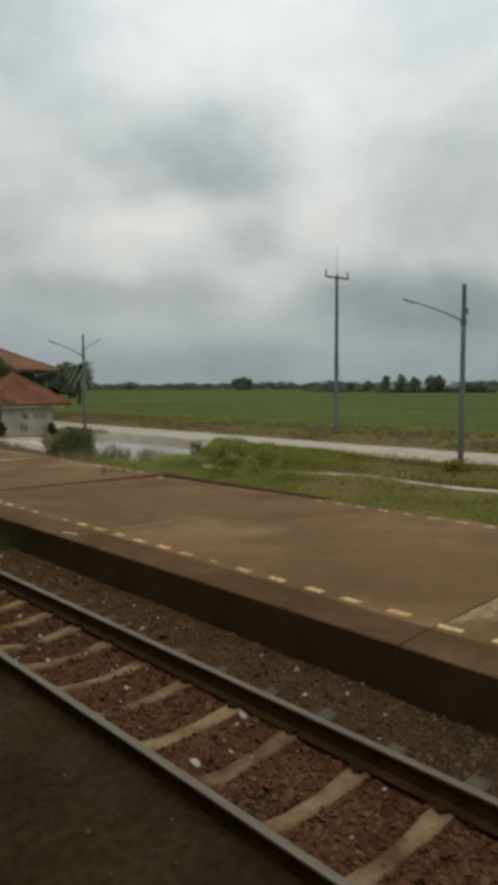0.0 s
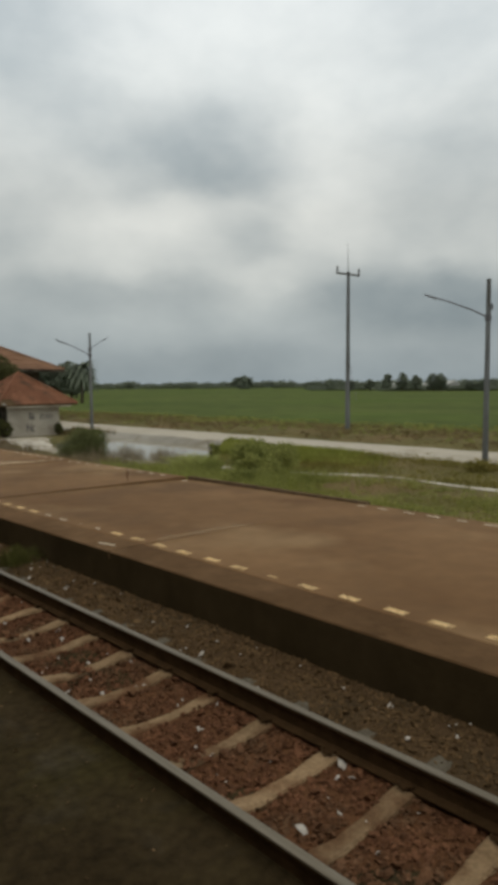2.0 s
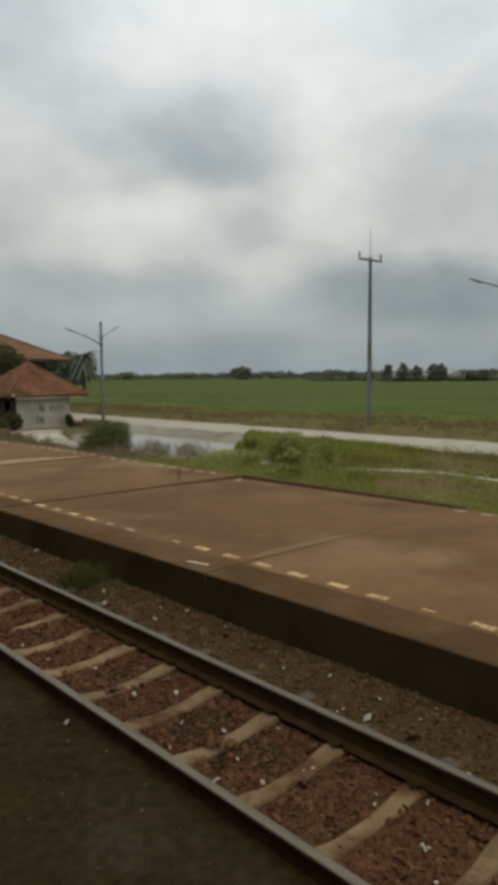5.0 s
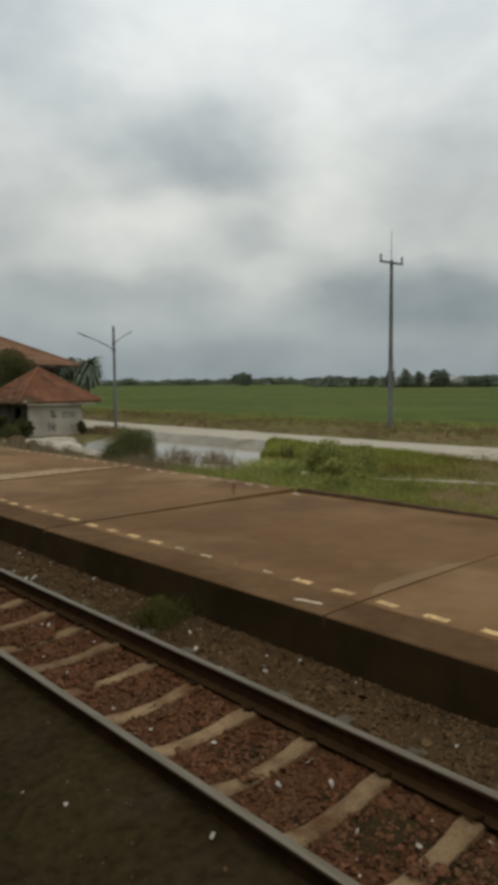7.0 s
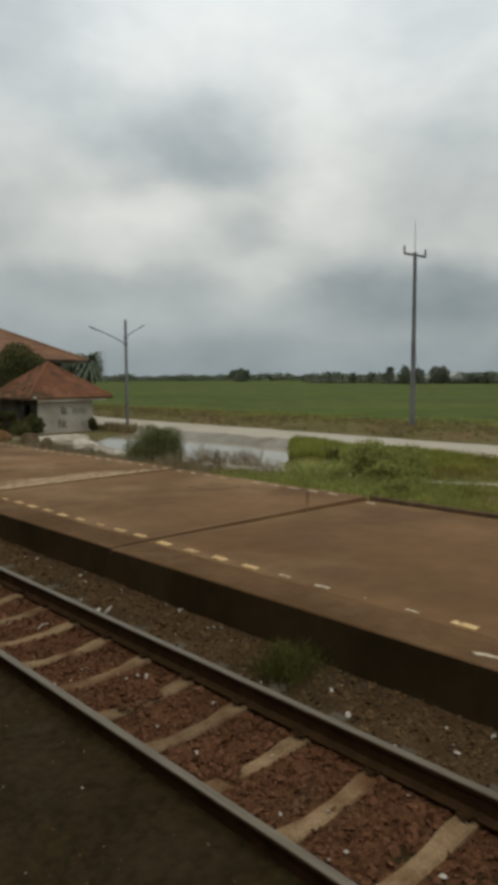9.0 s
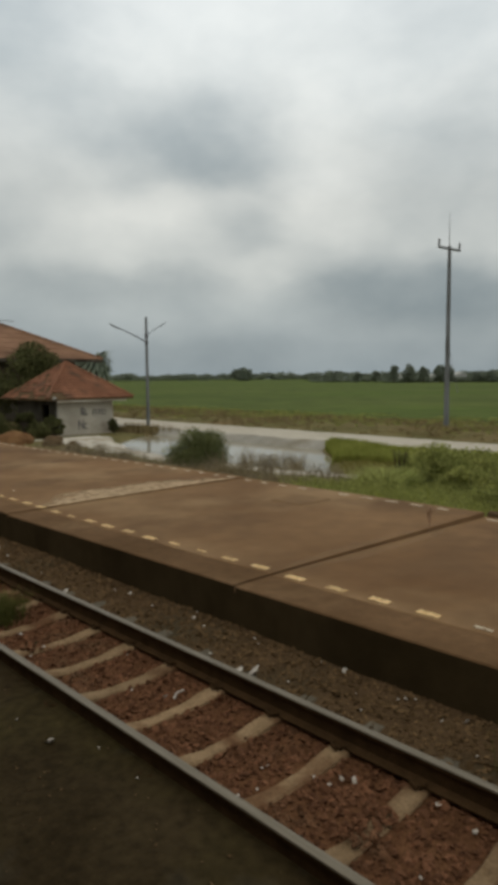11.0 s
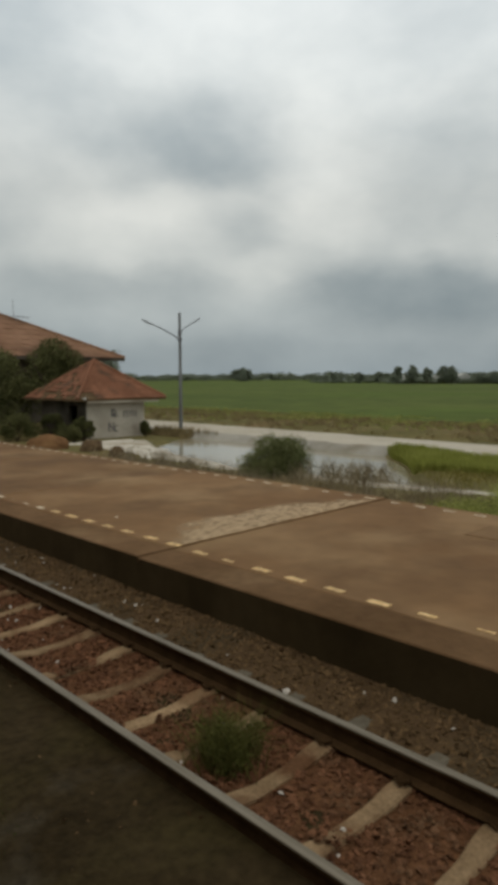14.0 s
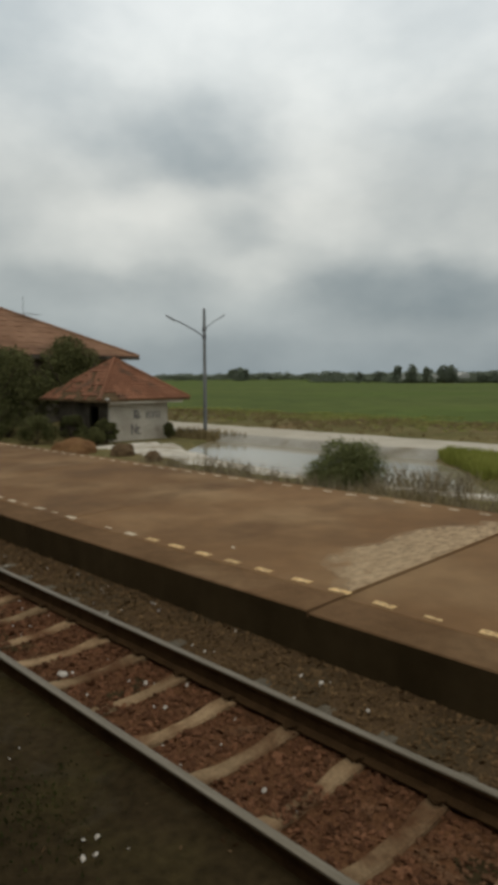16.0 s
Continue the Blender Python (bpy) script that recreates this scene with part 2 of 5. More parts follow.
# dark plaster: shade of hut side and station wall put into the colour
M_dark_plaster = material("shade_dark_plaster", (0.060, 0.052, 0.040), (0.125, 0.108, 0.085), 0.8, 0.9, 0.3, 18, 0.12, stain=(0.04, 0.032, 0.024), stain_scale=0.9, stain_at=0.55)
M_tile = material("orange_clay_roof_tile", (0.178, 0.081, 0.049), (0.254, 0.120, 0.073), 0.9, 0.85, 0.2, 20, 0.1, stain=(0.113, 0.071, 0.049), stain_scale=1.1, stain_at=0.60, per_object=0.13)
M_old_tile = material("faded_brown_roof_tile", (0.200, 0.111, 0.069), (0.273, 0.159, 0.103), 0.5, 0.88, 0.2, 20, 0.1, stain=(0.142, 0.085, 0.056), stain_scale=0.4, stain_at=0.6, per_object=0.06)
M_void = material("dark_opening", (0.030, 0.028, 0.024), (0.048, 0.045, 0.039), 2, 0.9, 0, None, 0.1)
M_paint_black = material("faded_black_spray_paint", (0.11, 0.105, 0.10), (0.22, 0.205, 0.19), 5, 0.8, 0, None, 0.2)
M_bank = material("grey_lined_bank", (0.26, 0.245, 0.21), (0.36, 0.34, 0.295), 0.6, 0.95, 0.4, 8, 0.12, stain=(0.18, 0.155, 0.11), stain_scale=0.5, stain_at=0.6)
M_gravel_dust = material("brown_gravel_dust", (0.070, 0.044, 0.023), (0.112, 0.071, 0.038), 5, 0.95, 0.9, 45, 0.35, stain=(0.060, 0.048, 0.028), stain_scale=0.7)
M_red_bed = material("reddish_ballast_dust", (0.088, 0.042, 0.021), (0.145, 0.070, 0.035), 4, 0.95, 0.8, 40, 0.3)
M_soil = material("orange_soil", (0.128, 0.066, 0.031), (0.200, 0.111, 0.053), 2.5, 0.95, 0.9, 14, 0.2)
M_straw = material("dark_brown_dry_grass", (0.075, 0.050, 0.028), (0.14, 0.095, 0.055), 5, 0.95, 0.9, 22, 0.3)
M_white_far = material("white_painted_wall", (0.40, 0.40, 0.37), (0.50, 0.50, 0.47), 0.3, 0.9, 0, None, 0.05)
M_carriage = material("train_carriage_paint", (0.20, 0.16, 0.12), (0.26, 0.21, 0.16), 1, 0.5, 0, None, 0.05)

M_water = bpy.data.materials.new("still_muddy_water")
M_water.use_nodes = True
_w = M_water.node_tree.nodes["Principled BSDF"]
_w.inputs["Base Color"].default_value = (0.30, 0.27, 0.20, 1)
_w.inputs["Roughness"].default_value, _w.inputs["IOR"].default_value = 0.10, 1.33
_n = M_water.node_tree.nodes.new("ShaderNodeTexNoise")
_n.inputs["Scale"].default_value = 2.5
_b = M_water.node_tree.nodes.new("ShaderNodeBump")
_b.inputs["Strength"].default_value, _b.inputs["Distance"].default_value = 0.12, 0.02
M_water.node_tree.links.new(_n.outputs["Fac"], _b.inputs["Height"])
M_water.node_tree.links.new(_b.outputs[0], _w.inputs["Normal"])

# ---- mesh helpers ----
def mesh_object(name, verts, faces, mat, parent=None, label="", smooth=False):
    me = bpy.data.meshes.new(name)
    me.from_pydata([tuple(v) for v in verts], [], [tuple(f) for f in faces])
    me.materials.append(mat)
    if smooth:
        me.polygons.foreach_set("use_smooth", [True] * len(me.polygons))
    me.update()
    ob = new(name, me)
    if parent is not None:
        ob.parent = parent
    return tagged(ob, label)


def part(name, bm, mat, parent, label="", smooth=False):
    bmesh.ops.recalc_face_normals(bm, faces=bm.faces)
    me = bpy.data.meshes.new(name)
    bm.to_mesh(me)
    bm.free()
    me.materials.append(mat)
    if smooth:
        me.polygons.foreach_set("use_smooth", [True] * len(me.polygons))
    ob = new(name, me)
    if parent is not None:
        ob.parent = parent
    return tagged(ob, label)


def thing(name, x, y, z, label, category, group="", kind="", turn=0):
    ob = new(name)
    ob.matrix_world = pose(x, y, z, 0, 0, turn)
    return tagged(ob, label, category, group, kind)


def add_box(bm, x0, x1, y0, y1, z0, z1, bevel=0.0, m=None):
    made = bmesh.ops.create_cube(bm, size=1)
    for v in made["verts"]:
        v.co = Vector(((x0 + x1) / 2 + v.co.x * (x1 - x0), (y0 + y1) / 2 + v.co.y * (y1 - y0), (z0 + z1) / 2 + v.co.z * (z1 - z0)))
        if m is not None:
            v.co = m @ v.co
    if bevel:
        edges = list({e for v in made["verts"] for e in v.link_edges})
        bmesh.ops.bevel(bm, geom=edges, offset=bevel, segments=1, affect="EDGES")
    return bm


def box(*a, **k):
    return add_box(bmesh.new(), *a, **k)


def tube(points, radii, sides=8, bm=None):
    """A tapered tube along points."""
    bm = bm or bmesh.new()
    points = [Vector(p) for p in points]
    rings = []
    for i, p in enumerate(points):
        d = (points[min(i + 1, len(points) - 1)] - points[max(i - 1, 0)]).normalized()
        u = d.orthogonal().normalized()
        if abs(d.z) > 0.9:
            u = Vector((1, 0, 0)) - d * d.x
            u.normalize()
        w = d.cross(u)
        rings.append([bm.verts.new(p + radii[i] * (math.cos(2 * math.pi * k / sides) * u + math.sin(2 * math.pi * k / sides) * w)) for k in range(sides)])
    for a, b in zip(rings, rings[1:]):
        for k in range(sides):
            bm.faces.new((a[k], a[(k + 1) % sides], b[(k + 1) % sides], b[k]))
    bm.faces.new(rings[0][::-1])
    bm.faces.new(rings[-1])
    return bm


def lerp_list(y, table):
    """Values read off a table of (y, v...) rows."""
    if y <= table[0][0]:
        return table[0][1:]
    for a, b in zip(table, table[1:]):
        if y <= b[0]:
            f = (y - a[0]) / (b[0] - a[0])
            return tuple(p + (q - p) * f for p, q in zip(a[1:], b[1:]))
    return table[-1][1:]


def smooth(a, b, x):
    f = min(max((x - a) / (b - a), 0.0), 1.0)
    return f * f * (3 - 2 * f)


def wobble(x, y, s=1.0):
    return noise.noise(Vector((x * s, y * s, 3.7)))


def blades(name, spots, mat, label, category, rng, width=0.02, lean=0.4, kind="stuff", parent=None):
    """Grass: spots are x, y, z, height; each blade is a bent tapering strip."""
    spots = np.asarray(spots, float)
    n = len(spots)
    turn = rng.uniform(0, 2 * np.pi, n)
    out = rng.uniform(0.1, 1.0, n) * lean * spots[:, 3]
    d = np.stack([np.cos(turn), np.sin(turn), np.zeros(n)], 1)
    face = rng.uniform(0, 2 * np.pi, n)
    side = np.stack([np.cos(face), np.sin(face), np.zeros(n)], 1) * (width * rng.uniform(0.6, 1.4, n))[:, None]
    up = np.stack([np.zeros(n), np.zeros(n), spots[:, 3]], 1)
    base = spots[:, :3]
    mid = base + up * 0.6 + d * (out * 0.35)[:, None]
    tip = base + up + d * out[:, None]
    v = np.stack([base - side, base + side, mid - side * 0.8, mid + side * 0.8, tip], 1).reshape(-1, 3)
    i = np.arange(n)[:, None] * 5
    tris = np.concatenate([i + [0, 1, 3], i + [0, 3, 2], i + [2, 3, 4]], 0)
    ob = mesh_object(name, v.tolist(), tris.tolist(), mat, parent)
    return tagged(ob, label, category, "", kind) if kind else tagged(ob, label)


def leaf_cloud(centres, radii, count, size, rng, flat=0.8, inner=0.55):
    """Leaves: two-triangle diamonds scattered in the outer shell of uneven clumps."""
    verts, faces = [], []
    for c, r, n in zip(centres, radii, count):
        c, r = np.array(c), np.array(r)
        p = rng.normal(size=(n, 3))
        p /= np.linalg.norm(p, axis=1)[:, None]
        p *= (rng.uniform(inner, 1.0, n) ** 0.6 * rng.uniform(0.8, 1.12, n))[:, None]
        p = c + p * r
        a = rng.normal(size=(n, 3))
        a /= np.linalg.norm(a, axis=1)[:, None]
        b = np.cross(a, rng.normal(size=(n, 3)))
        b /= np.linalg.norm(b, axis=1)[:, None]
        s = (size * rng.uniform(0.6, 1.5, n))[:, None]
        k = len(verts)
        quad = np.stack([p - a * s, p + b * s * 0.45, p + a * s, p - b * s * 0.45], 1).reshape(-1, 3)
        verts.extend(quad.tolist())
        faces.extend((np.arange(n)[:, None] * 4 + [0, 1, 2, 3] + k).tolist())
    return verts, faces


def foliage(name, centres, radii, count, size, rng, mat, parent=None, label="", inner=0.55):
    v, f = leaf_cloud(centres, radii, count, size, rng, inner=inner)
    return mesh_object(name, v, f, mat, parent, label)


def clumps(rng, n, centre, spread, r_lo, r_hi):
    cs, rs = [], []
    for _ in range(n):
        p = rng.normal(size=3)
        p = p / np.linalg.norm(p) * rng.uniform(0.3, 1.0) ** 0.5
        cs.append(tuple(np.array(centre) + p * np.array(spread)))
        r = rng.uniform(r_lo, r_hi)
        rs.append((r, r, r * 0.8))
    return cs, rs


def tree(x, y, z, high, wide, rng, mat, label, leaf=0.25, leaves=2600, group="", low=False, lumps=24):
    """Tapered trunk with limbs, crown of many leaf clumps."""
    ob = thing("tree", x, y, z, label, "tree", group)
    th = high * 0.38
    bm = tube([(0, 0, -0.2), (0.05 * high * 0.2, 0, th * 0.6), (0, 0.02 * high, th)], [high * 0.032, high * 0.025, high * 0.02])
    for k in range(5):
        a = k * 1.26 + rng.uniform(-0.3, 0.3)
        tube([(0, 0, th * 0.8), (wide * 0.22 * math.cos(a), wide * 0.22 * math.sin(a), th + high * 0.14), (wide * 0.36 * math.cos(a), wide * 0.36 * math.sin(a), th + high * 0.30)],
             [high * 0.015, high * 0.010, high * 0.004], 6, bm)
    part("trunk", bm, M_bark, ob, "brown bark trunk")
    cs, rs = clumps(rng, lumps, (0, 0, high * (0.50 if low else 0.62)), (wide * 0.38, wide * 0.38, high * (0.38 if low else 0.28)), wide * 0.13, wide * 0.22)
    foliage("crown", cs, rs, [leaves // lumps] * lumps, leaf, rng, mat, ob)
    return ob


# ---- ground ----
RAILS = (2.43, 3.495)
PLAT_X0, PLAT_X1, PLAT_Z = 4.37, 9.42, 0.262
POND_Z = -1.0
PATHWAY = [(-14, 18.7, 0.35), (0, 18.25, 0.36), (6, 18.0, 0.36), (10, 17.7, 0.36), (13, 16.95, 0.30), (16.2, 15.75, 0.95), (17.8, 15.35, 1.05), (24, 14.4, 0.7), (28, 14.9, 1.3), (32, 16.0, 2.8), (35.5, 17.2, 4.4), (38.3, 17.8, 5.4)]


ROAD = [(-30, 25.7, 4.2), (7, 26.0, 4.3), (12, 25.7, 4.8), (20.5, 25.5, 5.2), (23.2, 25.95, 4.45), (40, 26.2, 4.3), (52, 26.6, 5.0)]


def road_edge(y):
    """Where the road's near edge lies."""
    c, w = lerp_list(y, ROAD)
    return c - w / 2


def pond(x, y):
    """How far inside the pond a place lies, in metres."""
    px, pw = lerp_list(y, PATHWAY)
    return min(x - px - pw / 2 - 0.2, 23.7 - x, (y - (20.45 + (x - 19) * 0.95)) * 0.72, 35.5 + (x - 20) * 0.5 - y) + 0.3 * wobble(x, y, 0.5)


def ground_z(x, y):
    if x < 4.3:
        return -0.215 if x > -4 else -0.215 - 0.5 * smooth(-4, -10, x)
    if x < 9.45:
        return -0.3
    z = -0.10 - 0.52 * smooth(9.5, 14.0, x) - 0.12 * smooth(15, 20, x)
    z += 0.10 * wobble(x, y, 0.35) * smooth(9.6, 11, x)
    z = z + (-0.70 - z) * smooth(22.6, 23.9, x)
    z = z + (-0.92 - z) * smooth(34.5, 37.5, y) * (1 - smooth(23, 24, x))
    z -= 0.75 * smooth(-0.5, 0.9, pond(x, y))
    if x > 28.3:
        z = -0.70 + 0.2 * smooth(28.3, 31, x) * (1 - smooth(36, 40, x)) + 0.05 * wobble(x, y, 0.2) * (1 - smooth(60, 90, x))
    return z


def build_ground():
    xs = [-3000, -1200, -500, -200, -80, -40, -20, -10, -6, -4, -2, 0, 1, 2, 3, 4, 4.32, 4.5, 9.4, 9.5]
    xs += [10 + 0.4 * i for i in range(50)] + [30 + i for i in range(11)] + [43, 47, 52, 60, 80, 120, 200, 400, 800, 1600, 3000]
    ys = [-3000, -1200, -500, -200, -80, -40, -24] + [-14 + 0.6 * i for i in range(110)] + [54, 58, 64, 72, 85, 110, 160, 250, 500, 1000, 2000, 3000]
    verts = [(x, y, ground_z(x, y)) for y in ys for x in xs]
    w = len(xs)
    faces = [(j * w + i, j * w + i + 1, (j + 1) * w + i + 1, (j + 1) * w + i) for j in range(len(ys) - 1) for i in range(w - 1)]
    ob = mesh_object("ground", verts, faces, M_ground, smooth=True)
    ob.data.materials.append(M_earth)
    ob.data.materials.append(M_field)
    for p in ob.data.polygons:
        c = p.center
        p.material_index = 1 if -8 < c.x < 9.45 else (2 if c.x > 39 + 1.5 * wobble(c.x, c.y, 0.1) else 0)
    tagged(ob, "flat ground of soil, grass and green rice field", "ground", "", "structure")


build_ground()


def ribbon(name, rows, mat, label, category, lift=0.03, across=10, along=0.5, ragged=0.25):
    """A strip of surface laid over the ground, with uneven edges and a shallow thickness."""
    verts, faces = [], []
    y0, y1 = rows[0][0], rows[-1][0]
    n = int((y1 - y0) / along)
    for j in range(n + 1):
        y = y0 + (y1 - y0) * j / n
        cx, w = lerp_list(y, rows)
        left = cx - w / 2 + ragged * wobble(1.7, y, 0.9) * min(w, 1)
        right = cx + w / 2 + ragged * wobble(9.1, y, 0.8) * min(w, 1)
        for i in range(across + 1):
            x = left + (right - left) * i / across
            edge = 0 if i in (0, across) else 1
            verts.append((x, y, ground_z(x, y) + (lift if edge else -0.04)))
    w = across + 1
    for j in range(n):
        for i in range(across):
            faces.append((j * w + i, j * w + i + 1, (j + 1) * w + i + 1, (j + 1) * w + i))
    ob = mesh_object(name, verts, faces, mat, smooth=True)
    return tagged(ob, label, category, "", "structure")


ribbon("road", ROAD, M_road, "pale dusty concrete road beside the pond", "road", 0.03, 14, 0.8, 0.35)


def lined_bank():
    rows = [(24.10, -0.665), (23.80, -0.72), (23.5, -0.88), (23.15, -1.06)]
    verts, faces = [], []
    n = 60
    for j in range(n + 1):
        y = 18.5 + 33 * j / n
        for x, z in rows:
            verts.append((x + 0.12 * wobble(x * 3, y, 0.7), y, z + 0.03 * wobble(x, y, 1.1)))
    for j in range(n):
        for i in range(3):
            faces.append((j * 4 + i, (j + 1) * 4 + i, (j + 1) * 4 + i + 1, j * 4 + i + 1)[::-1])
    tagged(mesh_object("pond_bank", verts, faces, M_bank, smooth=True), "grey lined bank between road and pond", "bank", "", "structure")


lined_bank()
ribbon("pond_shore", PATHWAY, M_shore, "pale sandy shore path along the pond", "shore", 0.035, 8, 0.4, 0.5)

bm = bmesh.new()
bmesh.ops.create_grid(bm, x_segments=2, y_segments=2, size=0.5)
for v in bm.verts:
    v.co = Vector((18.9 + v.co.x * 12.0, 27 + v.co.y * 26, POND_Z))
tagged(part("water", bm, M_water, None), "still grey muddy pond water", "water", "", "structure")


# ---- plain carriage side behind the camera ----
tagged(part("wall_carriage", box(-2.9, -0.12, -16, 30, -0.2, 3.6, bevel=0.12), M_carriage, None),
       "plain painted side of the railway carriage", "wall", "", "structure")

# ---- railway ----
def rail(x):
    ob = thing("rail", x, 0, 0, "rusty steel rail with polished running head", "rail", "rails of the track")
    prof = [(-0.065, -0.156), (0.065, -0.156), (0.065, -0.146), (0.012, -0.128), (0.009, -0.045), (0.029, -0.032), (0.031, -0.010), (-0.031, -0.010), (-0.029, -0.032), (-0.009, -0.045), (-0.012, -0.128), (-0.065, -0.146)]
    head = [(-0.031, -0.010), (0.031, -0.010), (0.028, -0.002), (0.018, 0.0), (-0.018, 0.0), (-0.028, -0.002)]
    for name, shape, mat, lab in (("rail_body", prof, M_rust, "rusty rail web and foot"), ("rail_head", head, M_head, "polished steel head")):
        bm = bmesh.new()
        a = [bm.verts.new((u, -30, v)) for u, v in shape]
        b = [bm.verts.new((u, 90, v)) for u, v in shape]
        k = len(shape)
        for i in range(k):
            bm.faces.new((a[i], a[(i + 1) % k], b[(i + 1) % k], b[i]))
        bm.faces.new(a[::-1])
        bm.faces.new(b)
        part(name, bm, mat, ob, lab)


for x in RAILS:
    rail(x)

SLEEPER_0, SLEEPER_GAP = -0.93, 0.5833


def sleeper(seed):
    ob = thing("sleeper", 2.9625, 0, -0.158, "worn buff concrete sleeper half buried in red ballast", "sleeper", "sleepers of the track")
    bm = bmesh.new()
    rows = []
    for i in range(31):
        x = -1.0 + i / 15
        chip = noise.noise(Vector((x * 3.1, seed * 5.7, 0.0)))
        dip = 0.032 * (1 - smooth(0.12, 0.42, abs(x))) + 0.010 * smooth(0.85, 1.0, abs(x)) + 0.006 * chip
        w0 = 0.069 - 0.010 * (1 - smooth(0.1, 0.4, abs(x))) + 0.012 * noise.noise(Vector((x * 5, seed * 3.3, 7)))
        w1 = 0.069 - 0.010 * (1 - smooth(0.1, 0.4, abs(x))) + 0.012 * noise.noise(Vector((x * 5, seed * 3.3, 19)))
        rows.append([bm.verts.new(p) for p in ((x, -w0 - 0.02, -0.2), (x, -w0, -0.014 - dip), (x, -w0 + 0.014, -dip), (x, w1 - 0.014, -dip), (x, w1, -0.014 - dip), (x, w1 + 0.02, -0.2))])
    for a, b in zip(rows, rows[1:]):
        for i in range(5):
            bm.faces.new((a[i], a[i + 1], b[i + 1], b[i]))
    bm.faces.new(rows[0])
    bm.faces.new(rows[-1][::-1])
    body = part("sleeper_body", bm, M_sleeper, ob, smooth=False)
    body.data.materials.append(M_sleeper_grey)
    for p in body.data.polygons:
        if p.center.x > 0.6:
            p.material_index = 1
    for rx in RAILS:
        for s in (-1, 1):
            bm = tube([(rx - 2.9625 + s * 0.050, -0.045, 0.020), (rx - 2.9625 + s * 0.085, -0.050, 0.034), (rx - 2.9625 + s * 0.115, -0.02, 0.018), (rx - 2.9625 + s * 0.10, 0.03, 0.03), (rx - 2.9625 + s * 0.06, 0.045, 0.024)], [0.011] * 5, 6)
            add_box(bm, rx - 2.9625 + s * 0.07 - 0.02, rx - 2.9625 + s * 0.07 + 0.05 * (s > 0) + 0.0, -0.035, 0.035, -0.004, 0.022)
            part("rail_clip", bm, M_rust, ob, "rusty steel rail clip")
    return ob


def sleeper_y(k):
    """Sleepers lie at slightly uneven spacing."""
    return SLEEPER_0 + SLEEPER_GAP * k + lerp_list(k, [(-20, 0), (9, -0.03), (13, 0), (16, 0.03), (19, 0.06), (22, 0.06), (24, -0.02), (26, -0.07), (28, -0.08), (30, -0.13), (32, -0.16), (70, -0.16)])[0]


rng = np.random.default_rng(5)
kinds = [sleeper(n) for n in range(5)]
used = set()
for k in range(-8, 62):
    m = pose(2.9625 + rng.normal(0, 0.012), sleeper_y(k), -0.158 + rng.normal(0, 0.004), 0, rng.normal(0, 0.3), rng.normal(0, 0.9))
    pick = (k * 7 + k // 3) % 5
    if pick in used:
        copy_thing(kinds[pick], m)
    else:
        kinds[pick].matrix_world = m
        used.add(pick)


def bed_z(x, y):
    """Height of the ballast."""
    mid = abs(x - 2.9625)
    base = -0.208 + 0.014 * wobble(x, y, 1.3) + 0.010 * wobble(x, y, 4.0) + 0.015 * smooth(0.25, 0.45, mid)
    if x < 2.43:
        base = -0.122 - 0.035 * smooth(2.0, 1.2, x) + 0.010 * wobble(x, y, 2.0)
    if x > 3.55:
        base = -0.180 + 0.046 * smooth(3.68, 4.08, x) + 0.014 * wobble(x, y, 0.8) + 0.012 * wobble(x, y, 3.1)
    return base


def ballast_bed():
    xs = [-0.1 + 0.09 * i for i in range(51)]
    ys = [-8 + 0.12 * j for j in range(400)]
    w = len(xs)
    verts = [(x, y, bed_z(x, y)) for y in ys for x in xs]
    faces = [(j * w + i, j * w + i + 1, (j + 1) * w + i + 1, (j + 1) * w + i) for j in range(len(ys) - 1) for i in range(w - 1)]
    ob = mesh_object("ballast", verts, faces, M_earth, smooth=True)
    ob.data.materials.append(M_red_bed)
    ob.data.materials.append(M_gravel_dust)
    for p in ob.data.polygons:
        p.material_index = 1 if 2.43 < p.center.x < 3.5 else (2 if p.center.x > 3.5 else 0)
    tagged(ob, "bed of dark earth and crushed ballast under the track", "ballast", "", "structure")


ballast_bed()


def stones(name, spots, mat, label, rng, squash=0.7):
    """Broken stones: each a jittered octahedron cut into a rough block."""
    n = len(spots)
    base = np.array([(1, 0, 0), (-1, 0, 0), (0, 1, 0), (0, -1, 0), (0, 0, 1), (0, 0, -1), (0.6, 0.6, 0.5), (-0.6, 0.55, 0.5), (0.55, -0.6, 0.5), (-0.6, -0.6, 0.45)])
    tri = np.array([(4, 6, 7), (4, 8, 6), (4, 9, 8), (4, 7, 9), (6, 0, 2), (6, 2, 7), (7, 2, 1), (7, 1, 9), (9, 1, 3), (9, 3, 8), (8, 3, 0), (8, 0, 6), (5, 2, 0), (5, 1, 2), (5, 3, 1), (5, 0, 3)])
    s = np.asarray(spots, float)
    v = base[None] * rng.uniform(0.65, 1.3, (n, 10, 1)) * s[:, 3][:, None, None]
    v[:, :, 2] *= squash
    v[:, :, 2] += v[:, :, 0] * rng.normal(0, 0.45, (n, 1)) + v[:, :, 1] * rng.normal(0, 0.45, (n, 1))
    a = rng.uniform(0, 2 * np.pi, n)
    ca, sa = np.cos(a)[:, None], np.sin(a)[:, None]
    x, y = v[:, :, 0] * ca - v[:, :, 1] * sa, v[:, :, 0] * sa + v[:, :, 1] * ca
    v = np.stack([x, y, v[:, :, 2]], 2) + s[:, None, :3]
    f = (np.arange(n)[:, None, None] * 10 + tri[None]).reshape(-1, 3)
    ob = mesh_object(name, v.reshape(-1, 3).tolist(), f.tolist(), mat)
    return tagged(ob, label, "stones", "", "stuff")


